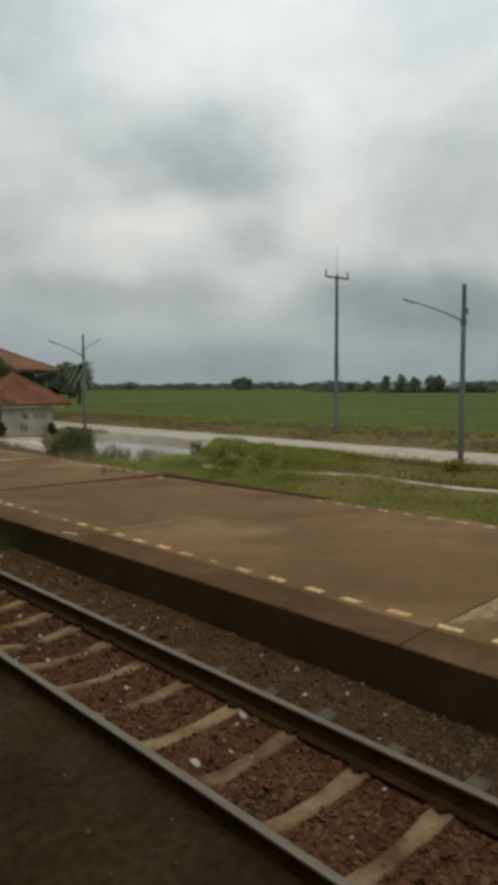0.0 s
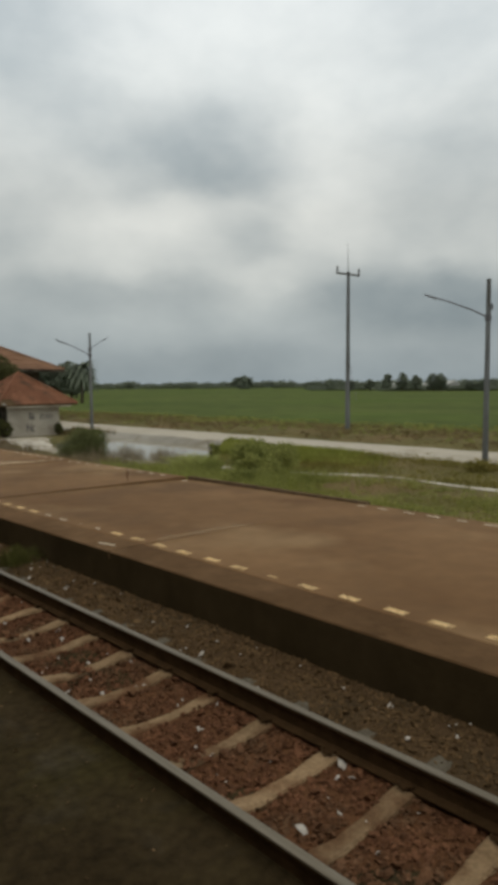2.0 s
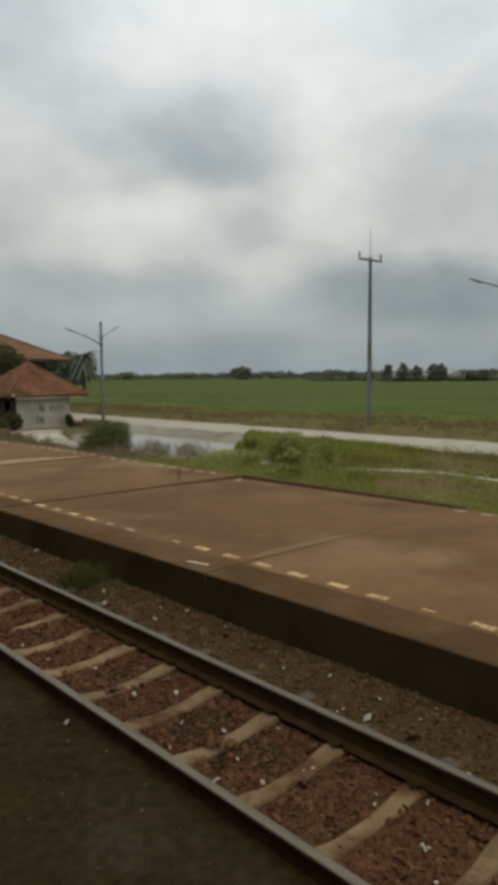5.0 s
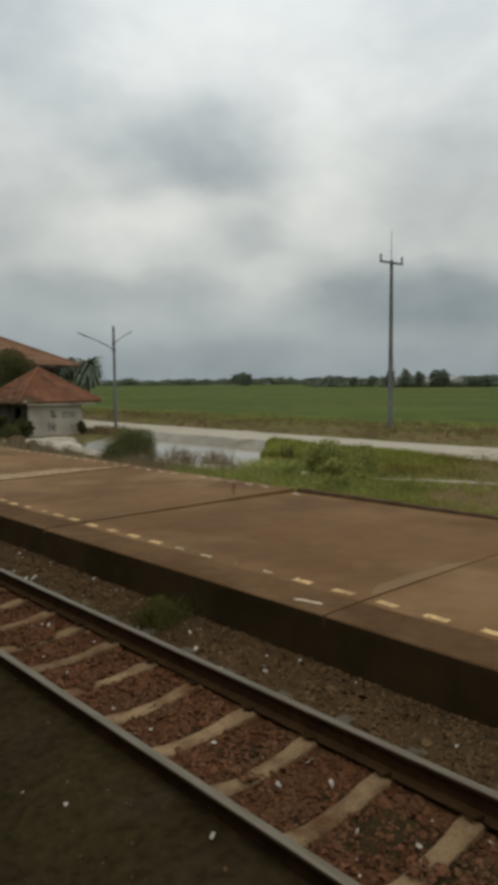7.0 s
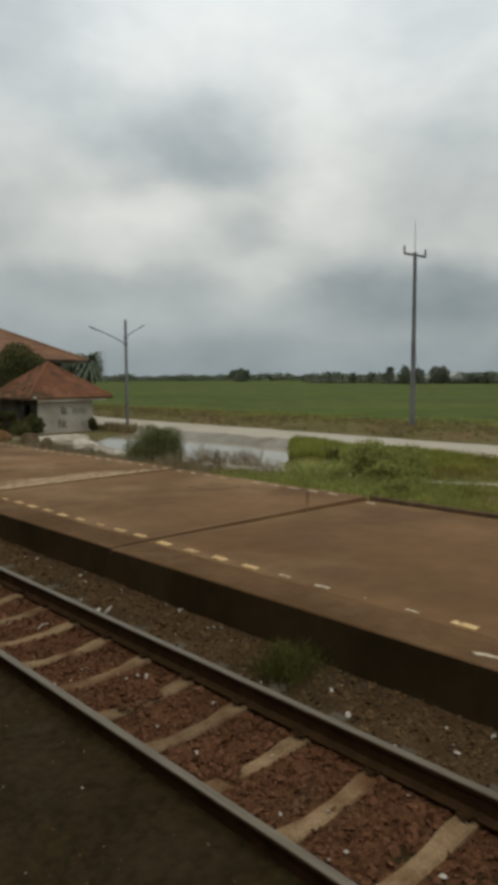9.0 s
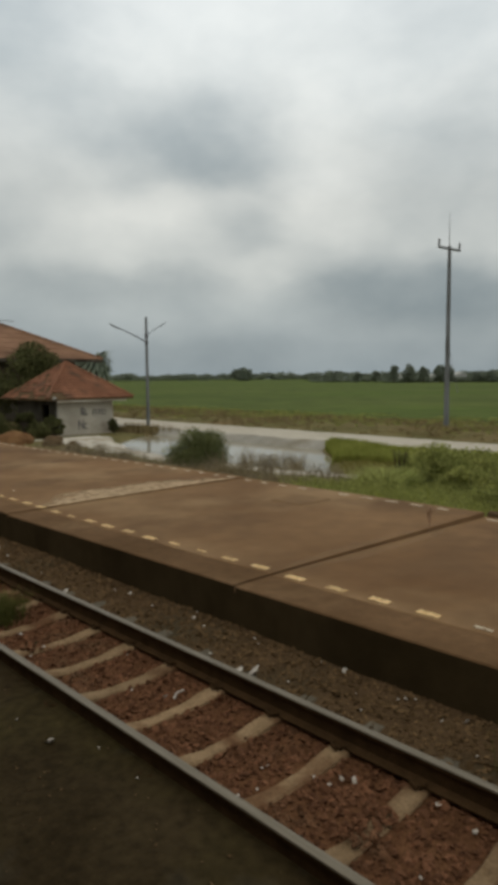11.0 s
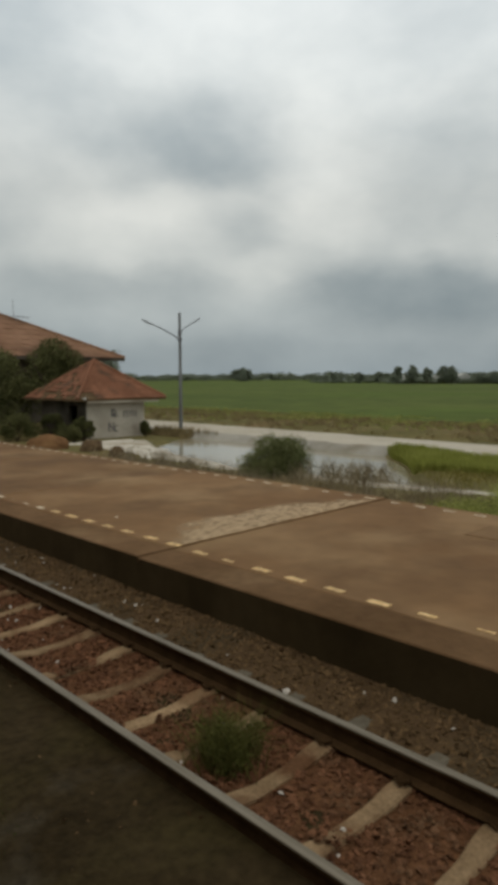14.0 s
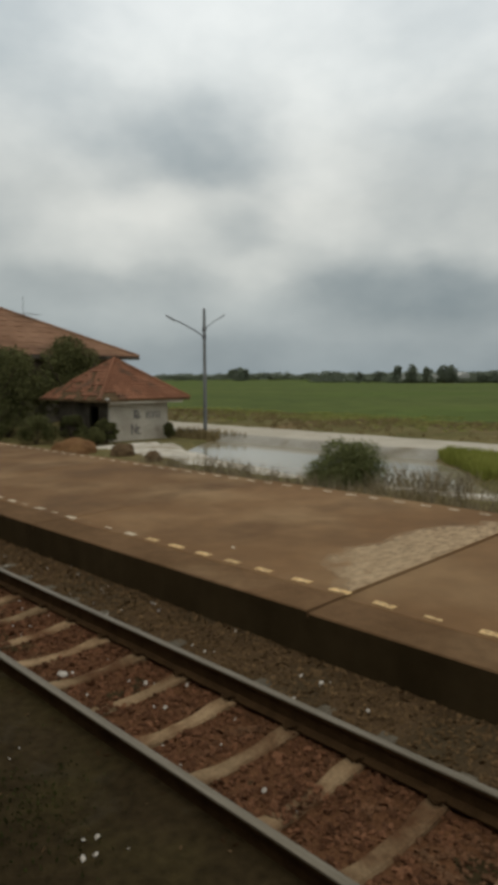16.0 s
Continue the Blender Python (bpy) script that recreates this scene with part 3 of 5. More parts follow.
def scatter(n, x0, x1, y0, y1, lo, hi, rng, power=1.0):
    out = []
    for _ in range(n):
        x, y = rng.uniform(x0, x1), y0 + (y1 - y0) * rng.uniform() ** power
        r = lo + (hi - lo) * rng.uniform() ** 2
        out.append((x, y, bed_z(x, y) + r * 0.15, r))
    return out


# stretches of single sleepers that lie under the ballast
BURIED = {14: (2.76, 3.12), 12: (2.76, 2.88), 25: (2.72, 3.06), 28: (2.5, 2.8), 22: (2.75, 3.1), 9: (2.8, 2.9), 23: (2.5, 2.66), 20: (2.72, 2.84), 4: (2.66, 2.86), 7: (2.85, 3.0), 31: (2.5, 2.75), 33: (2.7, 3.1)}


def off_sleeper(spots, rng):
    """Leaves most of each sleeper's top bare, its middle partly buried."""
    keep = []
    for s in spots:
        k = round((s[1] - SLEEPER_0) / SLEEPER_GAP)
        d = min(abs(s[1] - sleeper_y(j)) for j in (k - 1, k, k + 1))
        covered = k in BURIED and BURIED[k][0] < s[0] + 0.05 * wobble(s[1] * 9, s[0] * 9) < BURIED[k][1]
        rim = 0.048 + 0.05 * rng.uniform()
        if d > rim or covered or rng.uniform() < 0.015:
            keep.append(s if d > 0.095 else (s[0], s[1], (-0.166 if covered else s[2] + 0.006), s[3]))
    return keep


spots = off_sleeper(scatter(62000, 2.47, 3.455, -4.5, 27, 0.005, 0.024, rng, 1.2), rng)
spots += off_sleeper(scatter(1500, 2.5, 3.42, -4.5, 24, 0.018, 0.040, rng, 1.2), rng)
stones("red_ballast", spots, M_red_stone, "reddish brown crushed ballast between the rails", rng)
spots = []
for p in scatter(34000, 3.57, 4.37, -4.5, 28, 0.006, 0.022, rng, 1.2):
    k = (p[1] - SLEEPER_0) / SLEEPER_GAP
    if p[0] > 3.9 or abs(k - round(k)) * SLEEPER_GAP > 0.09 or rng.uniform() < 0.3:
        spots.append(p)
stones("grey_ballast", spots, M_grey_stone, "grey brown gravel between rail and platform", rng)
spots = scatter(900, 0.9, 2.36, -4, 26, 0.004, 0.014, rng, 1.2)
stones("scattered_gravel", spots, M_grey_stone, "sparse gravel in the dark track earth", rng)
spots = scatter(170, 2.5, 3.42, -4, 26, 0.010, 0.020, rng, 1.3) + scatter(150, 3.6, 4.4, -4, 26, 0.010, 0.022, rng, 1.3) + scatter(34, 1.2, 2.3, -3, 24, 0.005, 0.012, rng, 1.3)
stones("pale_gravel", [(a, b, c + 0.012, r) for a, b, c, r in spots], M_pale_stone, "pale chips of stone strewn on the ballast", rng)
for sx, sy, r in ((3.39, 0.655, 0.034), (3.34, 0.53, 0.026), (3.30, 0.60, 0.022), (3.0, 4.76, 0.02), (3.78, 9.0, 0.055), (3.74, 9.12, 0.04), (2.77, 0.42, 0.036), (2.9, 1.34, 0.022), (3.93, 5.2, 0.024), (3.8, 12.05, 0.035), (2.79, 16.03, 0.05), (1.78, 5.0, 0.012), (1.9, 4.72, 0.014), (2.3, 3.95, 0.016), (3.86, 6.0, 0.026), (3.4, 7.1, 0.03), (3.2, 3.9, 0.025), (1.84, 14.1, 0.016), (1.9, 14.07, 0.018), (1.77, 13.99, 0.016), (1.83, 13.97, 0.014), (3.85, 2.61, 0.032), (3.1, 9.25, 0.022), (2.1, 9.14, 0.03), (3.99, 5.26, 0.022)):
    ob = stones("pale_stone", [(sx, sy, bed_z(sx, sy) + r * 0.45, r)], M_pale_stone, "pale broken stone lying on the ballast", rng, 0.5)
    ob["kind"], ob["category"] = "thing", "stone"
spots = scatter(90, 3.62, 4.3, -4, 24, 0.03, 0.055, rng, 1.2) + scatter(700, 3.6, 4.36, -4, 24, 0.015, 0.032, rng, 1.2)
stones("flat_slabs", [(a, b, c - r * 0.1, r) for a, b, c, r in spots], M_grey_stone, "half-buried flat grey stones beside the rail", rng, 0.35)

M_weed = material("olive_feathery_weed", (0.080, 0.084, 0.024), (0.145, 0.145, 0.046), 3, 0.75, 0, None, 0.2, island=0.4, thin=0.35)
M_moss = material("moss", (0.030, 0.036, 0.012), (0.060, 0.066, 0.022), 6, 0.95, 0.6, 40, 0.3, island=0.3)
for mx, my, mw in ((1.68, 10.1, 0.6), (1.80, 14.5, 0.65), (1.5, 12.3, 0.5)):
    tuft = [(rng.normal(mx, mw * 0.32), rng.normal(my, mw * 0.5), bed_z(mx, my) - 0.004, rng.uniform(0.010, 0.030)) for _ in range(600)]
    blades("moss_patch", tuft, M_moss, "low dark green moss and sprouts in the track earth", "moss", rng, 0.006, 0.9)

# ---- platform ----
PANEL, PANEL_0 = 4.95, -0.02
# joints between panels: where they meet the edge, and how far they run askew
JOINTS = {0: (-0.02, 0.04), 1: (4.955, 0.003), 2: (9.85, 0.012), 3: (14.81, 0.045), 4: (19.66, 0.085), 5: (24.6, 0.06)}
SUNK = 1
EDGE_X = 4.86


# edge height at both ends of a panel, rear height at both ends
LEVELS = {0: (0.280, 0.280, 0.216, 0.212), 1: (0.281, 0.254, 0.200, 0.168), 2: (0.266, 0.240, 0.228, 0.226), 3: (0.258, 0.244, 0.243, 0.243), 4: (0.247, 0.243, 0.228, 0.228)}


def levels(k):
    return LEVELS[0] if k < 0 else LEVELS[min(k, 4)]


def joint_y(k, x):
    """The joints run slightly askew across the platform."""
    at, skew = JOINTS.get(k, (PANEL_0 + PANEL * k, 0.05))
    return at + skew * (x - PLAT_X0)


def slab_top(x, y):
    """Height of the platform's surface."""
    k = math.floor((y - PANEL_0) / PANEL) - 1
    while y >= joint_y(k + 1, x):
        k += 1
    z0, z1, rear0, rear1 = levels(k)
    f = (y - joint_y(k, x)) / (joint_y(k + 1, x) - joint_y(k, x))
    edge, rear = z0 + (z1 - z0) * f, rear0 + (rear1 - rear0) * f
    return edge + (rear - edge) * max(0, x - EDGE_X) / (PLAT_X1 - EDGE_X)


def platform():
    ob = thing("platform", 0, 0, 0, "stained brown concrete station platform with worn edge dashes", "platform", "", "structure")
    part("retaining_face", box(PLAT_X0 + 0.004, PLAT_X0 + 0.40, -24.5, 62, -0.35, 0.185), M_shaded_face, ob, "dirty face below the slab, blackened by shade put in its colour")
    part("fill", box(PLAT_X0 + 0.40, PLAT_X1 - 0.10, -24.5, 62, -0.35, 0.10), M_shaded_face, ob)
    part("rear_wall", box(PLAT_X1 - 0.10, PLAT_X1 - 0.01, -24.5, 62, -0.6, 0.10), M_edge, ob)
    rng = np.random.default_rng(11)
    for k in range(-5, 13):
        z0, z1, rear0, rear1 = levels(k)
        bm = bmesh.new()
        ends = []
        for top, j, sign in ((z0, k, 1), (z1, k + 1, -1)):
            gap = {1: 0.016, 2: 0.019, 3: 0.012, 4: 0.012}.get(j, 0.009)
            ring = [(PLAT_X0 + 0.002, top - 0.108), (PLAT_X0, top - 0.014), (PLAT_X0 + 0.012, top - 0.001), (EDGE_X - 0.012, top), (EDGE_X - 0.003, top - 0.007), (EDGE_X - 0.003, top - 0.108)]
            ends.append([bm.verts.new((x, joint_y(j, x) + sign * (gap * 0.6 if x > 4.4 else gap * 0.6 + 0.004), z)) for x, z in ring])
        a, b = ends
        m = len(a)
        for i in range(m):
            bm.faces.new((a[i], a[(i + 1) % m], b[(i + 1) % m], b[i]))
        bm.faces.new(a[::-1])
        bm.faces.new(b)
        bmesh.ops.recalc_face_normals(bm, faces=bm.faces)
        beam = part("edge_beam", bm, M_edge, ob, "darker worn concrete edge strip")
        beam.data.materials.append(M_shaded_face)
        # the track-facing side gets the colour with shade painted in
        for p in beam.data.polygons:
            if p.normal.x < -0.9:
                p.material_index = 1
        bm = bmesh.new()
        n = 8
        ends = []
        for top, rear, j, sign in ((z0, rear0, k, 1), (z1, rear1, k + 1, -1)):
            gap = {1: 0.016, 2: 0.019, 3: 0.012, 4: 0.012}.get(j, 0.009)
            ring = [(EDGE_X, top - 0.105), (EDGE_X, top - 0.008), (EDGE_X + 0.01, top)] + [(EDGE_X + 0.01 + (PLAT_X1 - EDGE_X - 0.03) * i / n, top + (rear - top) * i / n) for i in range(1, n + 1)] + [(PLAT_X1, rear - 0.02), (PLAT_X1, rear - 0.11)]
            ends.append([bm.verts.new((x, joint_y(j, x) + sign * gap, z)) for x, z in ring])
        a, b = ends
        m = len(a)
        for i in range(m):
            bm.faces.new((a[i], a[(i + 1) % m], b[(i + 1) % m], b[i]))
        bm.faces.new(a[::-1])
        bm.faces.new(b)
        bmesh.ops.recalc_face_normals(bm, faces=bm.faces)
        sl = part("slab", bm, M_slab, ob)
        sl.data.materials.append(M_shaded_face)
        # slab front too takes the darker colour that holds the shade
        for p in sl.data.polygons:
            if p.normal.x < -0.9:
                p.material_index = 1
        if k == SUNK:
            part("kerb", box(PLAT_X1 + 0.005, PLAT_X1 + 0.13, joint_y(k, PLAT_X1) + 0.02, joint_y(k + 1, PLAT_X1) - 0.02, -0.3, 0.232, bevel=0.01), M_straw, ob, "rough concrete kerb behind the sunken slab")
    # edge dashes
    worn = {2: 0.35, 9: 0.3, 10: 0.12, 11: 0.6, 12: 0.5, 19: 0.4, 20: 0.6, 25: 0.55, 35: 0.4, 36: 0.1, -9: 0.5, 38: 0.3, 40: 0.35, 44: 0.3}
    for k in range(-22, 90):
        size = worn.get(k, rng.uniform(0.85, 1.05))
        y = 1.845 + 0.484 * k + 0.035 * smooth(14, 17, k) - 0.010 * max(0, k - 26) + rng.normal(0, 0.010)
        x = 4.965 + rng.normal(0, 0.006)
        z = slab_top(x, y) + 0.006
        ln, wd = 0.112 * (0.4 * (size > 0.2) + 0.6 * size), 0.046 * (size if size < 0.8 else min(1, size + 0.1))
        rim = [(-1, -1), (-0.6, -1), (-0.2, -1), (0.2, -1), (0.6, -1), (1, -1), (1, 0), (1, 1), (0.6, 1), (0.2, 1), (-0.2, 1), (-0.6, 1), (-1, 1), (-1, 0)]
        lean = rng.normal(0, 0.06)
        pts = [(x + v * wd * rng.uniform(0.84, 1.04) + lean * u * wd, y + u * ln * rng.uniform(0.90, 1.04), z) for u, v in rim]
        low = [(a, b, c - 0.004) for a, b, c in pts]
        m = len(rim)
        faces = [tuple(range(m))] + [(i, m + i, m + (i + 1) % m, (i + 1) % m) for i in range(m)]
        mesh_object("painted_dash", pts + low, faces, M_yellow if k < 34 and not 8 < k < 13 else M_cream, ob)
    rear = [15.66 + 0.474 * k for k in range(-11, 75) if k != -6] + [9.64] + [4.90 - 0.456 * k for k in range(30)]
    for y in rear:
        y += rng.normal(0, 0.010)
        z = slab_top(9.18, y) + 0.006
        size, lean = rng.uniform(0.75, 1.05), rng.normal(0, 0.01)
        rim = [(-1, -1), (-0.3, -1), (0.4, -1), (1, -1), (1, 1), (0.3, 1), (-0.4, 1), (-1, 1)]
        pts = [(9.18 + v * 0.035 * rng.uniform(0.8, 1.05) + u * lean, y + u * 0.11 * size * rng.uniform(0.9, 1.05), z) for u, v in rim]
        faces = [tuple(range(8))] + [(i, 8 + i, 8 + (i + 1) % 8, (i + 1) % 8) for i in range(8)]
        mesh_object("painted_dash", pts + [(a, b, c - 0.004) for a, b, c in pts], faces, M_cream, ob)
    # square cover let into the slab
    z = slab_top(8.2, 12.5)
    bm = box(7.92, 8.60, 12.20, 12.82, z - 0.02, z + 0.012, bevel=0.008)
    cover = part("cover", bm, M_slab, ob, "square concrete inspection cover")
    # darker strips stand in for the shadow of the cover's raised lip
    for a, b, c, d in ((7.895, 8.625, 12.175, 12.20), (7.895, 8.625, 12.82, 12.845), (7.895, 7.92, 12.20, 12.82)):
        part("rim", box(a, b, c, d, z - 0.01, z + 0.005), M_edge, cover, "dark line at the cover's edge, painted shadow of its raised lip")
    return ob


platform_ob = platform()


def cement_patch(joint, x0, x1, deep_most, grow, x_most, strength=1.0):
    """Pale smear of cement along a joint, fading away from it."""
    rows = []
    n = 30
    for i in range(n + 1):
        x = x0 + (x1 - x0) * i / n
        row = []
        for j in range(7):
            y = joint_y(joint, x) + grow * (0.019 + deep_most * 1.25 * j / 6)
            row.append((x, y, slab_top(x, y) + 0.005))
        rows.append(row)
    verts = [p for r in rows for p in r]
    faces = [(i * 7 + j, (i + 1) * 7 + j, (i + 1) * 7 + j + 1, i * 7 + j + 1)[::int(grow)] for i in range(n) for j in range(6)]
    m = bpy.data.materials.new("pale_cement_smear")
    m.use_nodes = True
    t = m.node_tree
    b = t.nodes["Principled BSDF"]
    b.inputs["Base Color"].default_value, b.inputs["Roughness"].default_value = (0.54, 0.40, 0.255, 1), 0.9
    b.inputs["Specular IOR Level"].default_value = 0.05
    geo = t.nodes.new("ShaderNodeNewGeometry")
    split = t.nodes.new("ShaderNodeSeparateXYZ")
    t.links.new(geo.outputs["Position"], split.inputs[0])

    def calc(op, a, c, d=None):
        q = t.nodes.new("ShaderNodeMath")
        q.operation = op
        for i, v in enumerate((a, c, d)):
            if isinstance(v, (int, float)):
                q.inputs[i].default_value = v
            elif v is not None:
                t.links.new(v, q.inputs[i])
        return q.outputs[0]

    def grain(scale, stretch, detail):
        mp = t.nodes.new("ShaderNodeMapping")
        mp.inputs["Scale"].default_value = stretch
        t.links.new(geo.outputs["Position"], mp.inputs[0])
        q = t.nodes.new("ShaderNodeTexNoise")
        q.inputs["Scale"].default_value, q.inputs["Detail"].default_value = scale, detail
        t.links.new(mp.outputs[0], q.inputs["Vector"])
        return q.outputs["Fac"]

    line = calc("MULTIPLY_ADD", split.outputs["X"], JOINTS[joint][1], joint_y(joint, 0))
    off = calc("ABSOLUTE", calc("SUBTRACT", split.outputs["Y"], line), 0)
    left = calc("DIVIDE", calc("SUBTRACT", x_most, split.outputs["X"]), x_most - x0)
    right = calc("DIVIDE", calc("SUBTRACT", split.outputs["X"], x_most), x1 - x_most)
    ends = calc("POWER", calc("MAXIMUM", left, right), 2.2)
    along = calc("ADD", calc("DIVIDE", off, deep_most), ends)
    body = calc("SUBTRACT", calc("MULTIPLY_ADD", grain(2.6, (1, 1, 1), 5), 1.1, 0.42), along)
    streak = calc("MULTIPLY_ADD", grain(9.0, (1.0, 1.9, 1), 9), 1.5, -0.16)
    a = calc("MULTIPLY", calc("MINIMUM", calc("MAXIMUM", calc("MULTIPLY", body, 4.0), 0), strength), calc("MINIMUM", calc("MAXIMUM", streak, 0.25), 0.85))
    t.links.new(a, b.inputs["Alpha"])
    mesh_object("cement_patch", verts, faces, m, platform_ob, "pale cement smear along a joint")


cement_patch(3, 4.87, 9.3, 1.0, 1, 6.4)
cement_patch(2, 4.95, 8.0, 0.16, 1, 6.0, 0.16)
cement_patch(2, 4.95, 8.6, 0.26, -1, 6.8, 0.14)
cement_patch(1, 5.0, 7.0, 0.2, 1, 5.7, 0.35)
cement_patch(0, 5.0, 7.6, 0.5, -1, 6.0, 0.8)
def splash(name, x, y, ln, wd, turn, label):
    """A ragged thin splash of paint on the slab."""
    r = np.random.default_rng(int(y * 10))
    pts = []
    for i in range(14):
        a = 2 * math.pi * i / 14
        f = r.uniform(0.55, 1.15)
        u, v = ln * math.cos(a) * f, wd * math.sin(a) * f
        pts.append((x + u * math.sin(turn) + v * math.cos(turn), y + u * math.cos(turn) - v * math.sin(turn)))
    z = slab_top(x, y)
    verts = [(px, py, z + 0.005) for px, py in pts] + [(px, py, z + 0.001) for px, py in pts]
    faces = [tuple(range(13, -1, -1))] + [(i, (i + 1) % 14, 14 + (i + 1) % 14, 14 + i) for i in range(14)]
    mesh_object(name, verts, faces, M_cream, platform_ob, label)


splash("paint_spot", 5.38, 16.8, 0.07, 0.02, 0.3, "small spot of white paint")
splash("paint_mark", 4.54, 5.30, 0.16, 0.035, -0.25, "splash of white paint at the edge")

# ---- poles ----
def power_pole(x, y, z, top):
    ob = thing("power_pole", x, y, z, "tall grey concrete power pole with steel crossarm", "power pole")
    h = top - z
    bm = box(-0.12, 0.12, -0.12, 0.12, -0.6, h, bevel=0.02)
    for v in bm.verts:
        s = 1.0 - 0.42 * max(0, v.co.z) / h
        v.co.x, v.co.y = v.co.x * s, v.co.y * s
    part("pole", bm, M_pole, ob)
    part("crossarm", box(-1.1, 1.1, -0.05, 0.05, -0.06, 0.06, bevel=0.008, m=pose(0, 0, h - 0.16, 0, -1.5, 0)), M_steel, ob, "grey steel crossarm")
    for dx in (-1.05, 1.05):
        up = h + dx * 0.026
        bm = tube([(dx, 0, up + e) for e in (-0.12, 0.02, 0.08, 0.14, 0.20, 0.25)], [0.03, 0.065, 0.045, 0.07, 0.045, 0.05], 10)
        part("insulator", bm, M_porcelain, ob, "grey ribbed insulator")
    part("rod", tube([(0, 0, h - 0.3), (0, 0.02, h + 0.9), (0, 0.01, h + 1.75)], [0.022, 0.018, 0.008], 6), M_steel, ob, "thin steel lightning rod")
    part("guy_wire", tube([(0.10, -0.10, h * 0.42), (0.18, -0.45, h * 0.25), (0.2, -0.55, h * 0.2)], [0.012, 0.012, 0.012], 5), M_steel, ob, "loose cable hanging from the pole")
    return ob


power_pole(33.6, 24.55, -0.65, 9.2)


def lamp_post(x, y, z, top, arms):
    """arms: where each leaves the pole, and how far it reaches east, north and up, and its thickness."""
    ob = thing("street_lamp", x, y, z, "grey concrete street lamp post with thin steel arm", "street lamp", "street lamps by the road")
    h = top - z
    bm = box(-0.085, 0.085, -0.085, 0.085, -0.5, h, bevel=0.012)
    for v in bm.verts:
        s = 1.0 - 0.35 * max(0, v.co.z) / h
        v.co.x, v.co.y = v.co.x * s, v.co.y * s
    part("pole", bm, M_pole, ob)
    for down, east, north, rise, r in arms:
        a = Vector((0, 0, h - down))
        d = Vector((east, north, rise))
        bend = Vector((0, 0, 0.06 * rise))
        arm = part("arm", tube([a, a + d * 0.25 + bend, a + d * 0.6 + bend, a + d], [r, r * 0.9, r * 0.8, r * 0.7], 8), M_arm, ob, "thin dark steel arm")
        bm = bmesh.new()
        bmesh.ops.create_uvsphere(bm, u_segments=12, v_segments=8, radius=1)
        turn = d.to_track_quat("Y", "Z").to_matrix().to_4x4()
        m = Matrix.Translation(a + d * 0.90) @ turn @ Matrix.Diagonal((0.06 * r / 0.03, 0.32 * r / 0.03, 0.034 * r / 0.03, 1))
        for v in bm.verts:
            v.co = m @ v.co
        part("lamp_head", bm, M_arm, arm, "slim grey lamp housing", True)
        part("clamp", box(-0.085, 0.085, -0.085, 0.085, h - down - 0.12, h - down + 0.10, bevel=0.015), M_arm, ob, "steel pole clamp")
    return ob


post = lamp_post(22.06, 9.4, -0.72, 5.79, [(1.29, -0.30, 2.30, 0.97, 0.028)])
part("bracket", box(0.03, 0.09, -0.13, -0.07, 5.46, 5.68, bevel=0.015), M_arm, post, "small dark bracket on the pole")
lamp_post(24.15, 39.2, -0.75, 5.92, [(1.50, -2.50, 0.0, 0.95, 0.036), (1.10, 1.12, -0.34, 0.78, 0.024)])

# ---- hut ----
def hip_roof(parent, x0, x1, y0, y1, eave, apex, ridge_y, mat, courses, cols, slab_mat, missing=None, rng=None):
    """Hipped roof: boarded planes below, one tile mesh shared by the pieces of a course."""
    cx = (x0 + x1) / 2
    ra, rb = (cx, ridge_y[0], apex), (cx, ridge_y[1], apex)
    c = [(x0, y0, eave), (x1, y0, eave), (x1, y1, eave), (x0, y1, eave)]
    bm = bmesh.new()
    low = [bm.verts.new((a, b, z - 0.10)) for a, b, z in c]
    up = [bm.verts.new(p) for p in c]
    p, q = bm.verts.new(ra), bm.verts.new(rb)
    for i in range(4):
        bm.faces.new((low[i], low[(i + 1) % 4], up[(i + 1) % 4], up[i]))
    bm.faces.new(low[::-1])
    bm.faces.new((up[0], up[1], p))
    bm.faces.new((up[2], up[3], q))
    bm.faces.new((up[1], up[2], q, p))
    bm.faces.new((up[3], up[0], p, q))
    roof = part("roof", bm, slab_mat, parent, "clay tiled hip roof")
    sides = [("front", c[0], c[1], ra, ra), ("side", c[3], c[0], rb, ra)]
    for side, a, b, ta, tb in sides:
        a, b, ta, tb = Vector(a), Vector(b), Vector(ta), Vector(tb)
        nrm = (b - a).cross(tb - a).normalized()
        along = (b - a).normalized()
        upw = nrm.cross(along)
        rise = (ta - a).dot(upw)
        depth = rise / courses
        width = (b - a).length
        for r in range(courses):
            f0, f1 = r / courses, (r + 1) / courses
            l0 = a.lerp(ta, f0)
            r0 = b.lerp(tb, f0)
            l1, r1 = a.lerp(ta, f1), b.lerp(tb, f1)
            n = max(1, round(cols * (r0 - l0).length / width))
            for k in range(n):
                if missing and missing(side, r / courses, k / n, rng):
                    continue
                e = 0.008
                p0, p1 = l0.lerp(r0, k / n + e / n), l0.lerp(r0, (k + 1) / n - e / n)
                q0, q1 = l1.lerp(r1, k / n + e / n), l1.lerp(r1, (k + 1) / n - e / n)
                q0, q1 = q0 + (q0 - p0) * 0.12, q1 + (q1 - p1) * 0.12
                skew = rng.normal(0, 0.006)
                lift, thin = nrm * (0.040 + skew), nrm * 0.016
                mid0, mid1 = (p0 + p1) / 2 + nrm * 0.03, (q0 + q1) / 2 + nrm * 0.02
                v = [p0 + lift, mid0 + lift, p1 + lift, q1 + thin, mid1 + thin, q0 + thin, p0, p1]
                yield roof, v


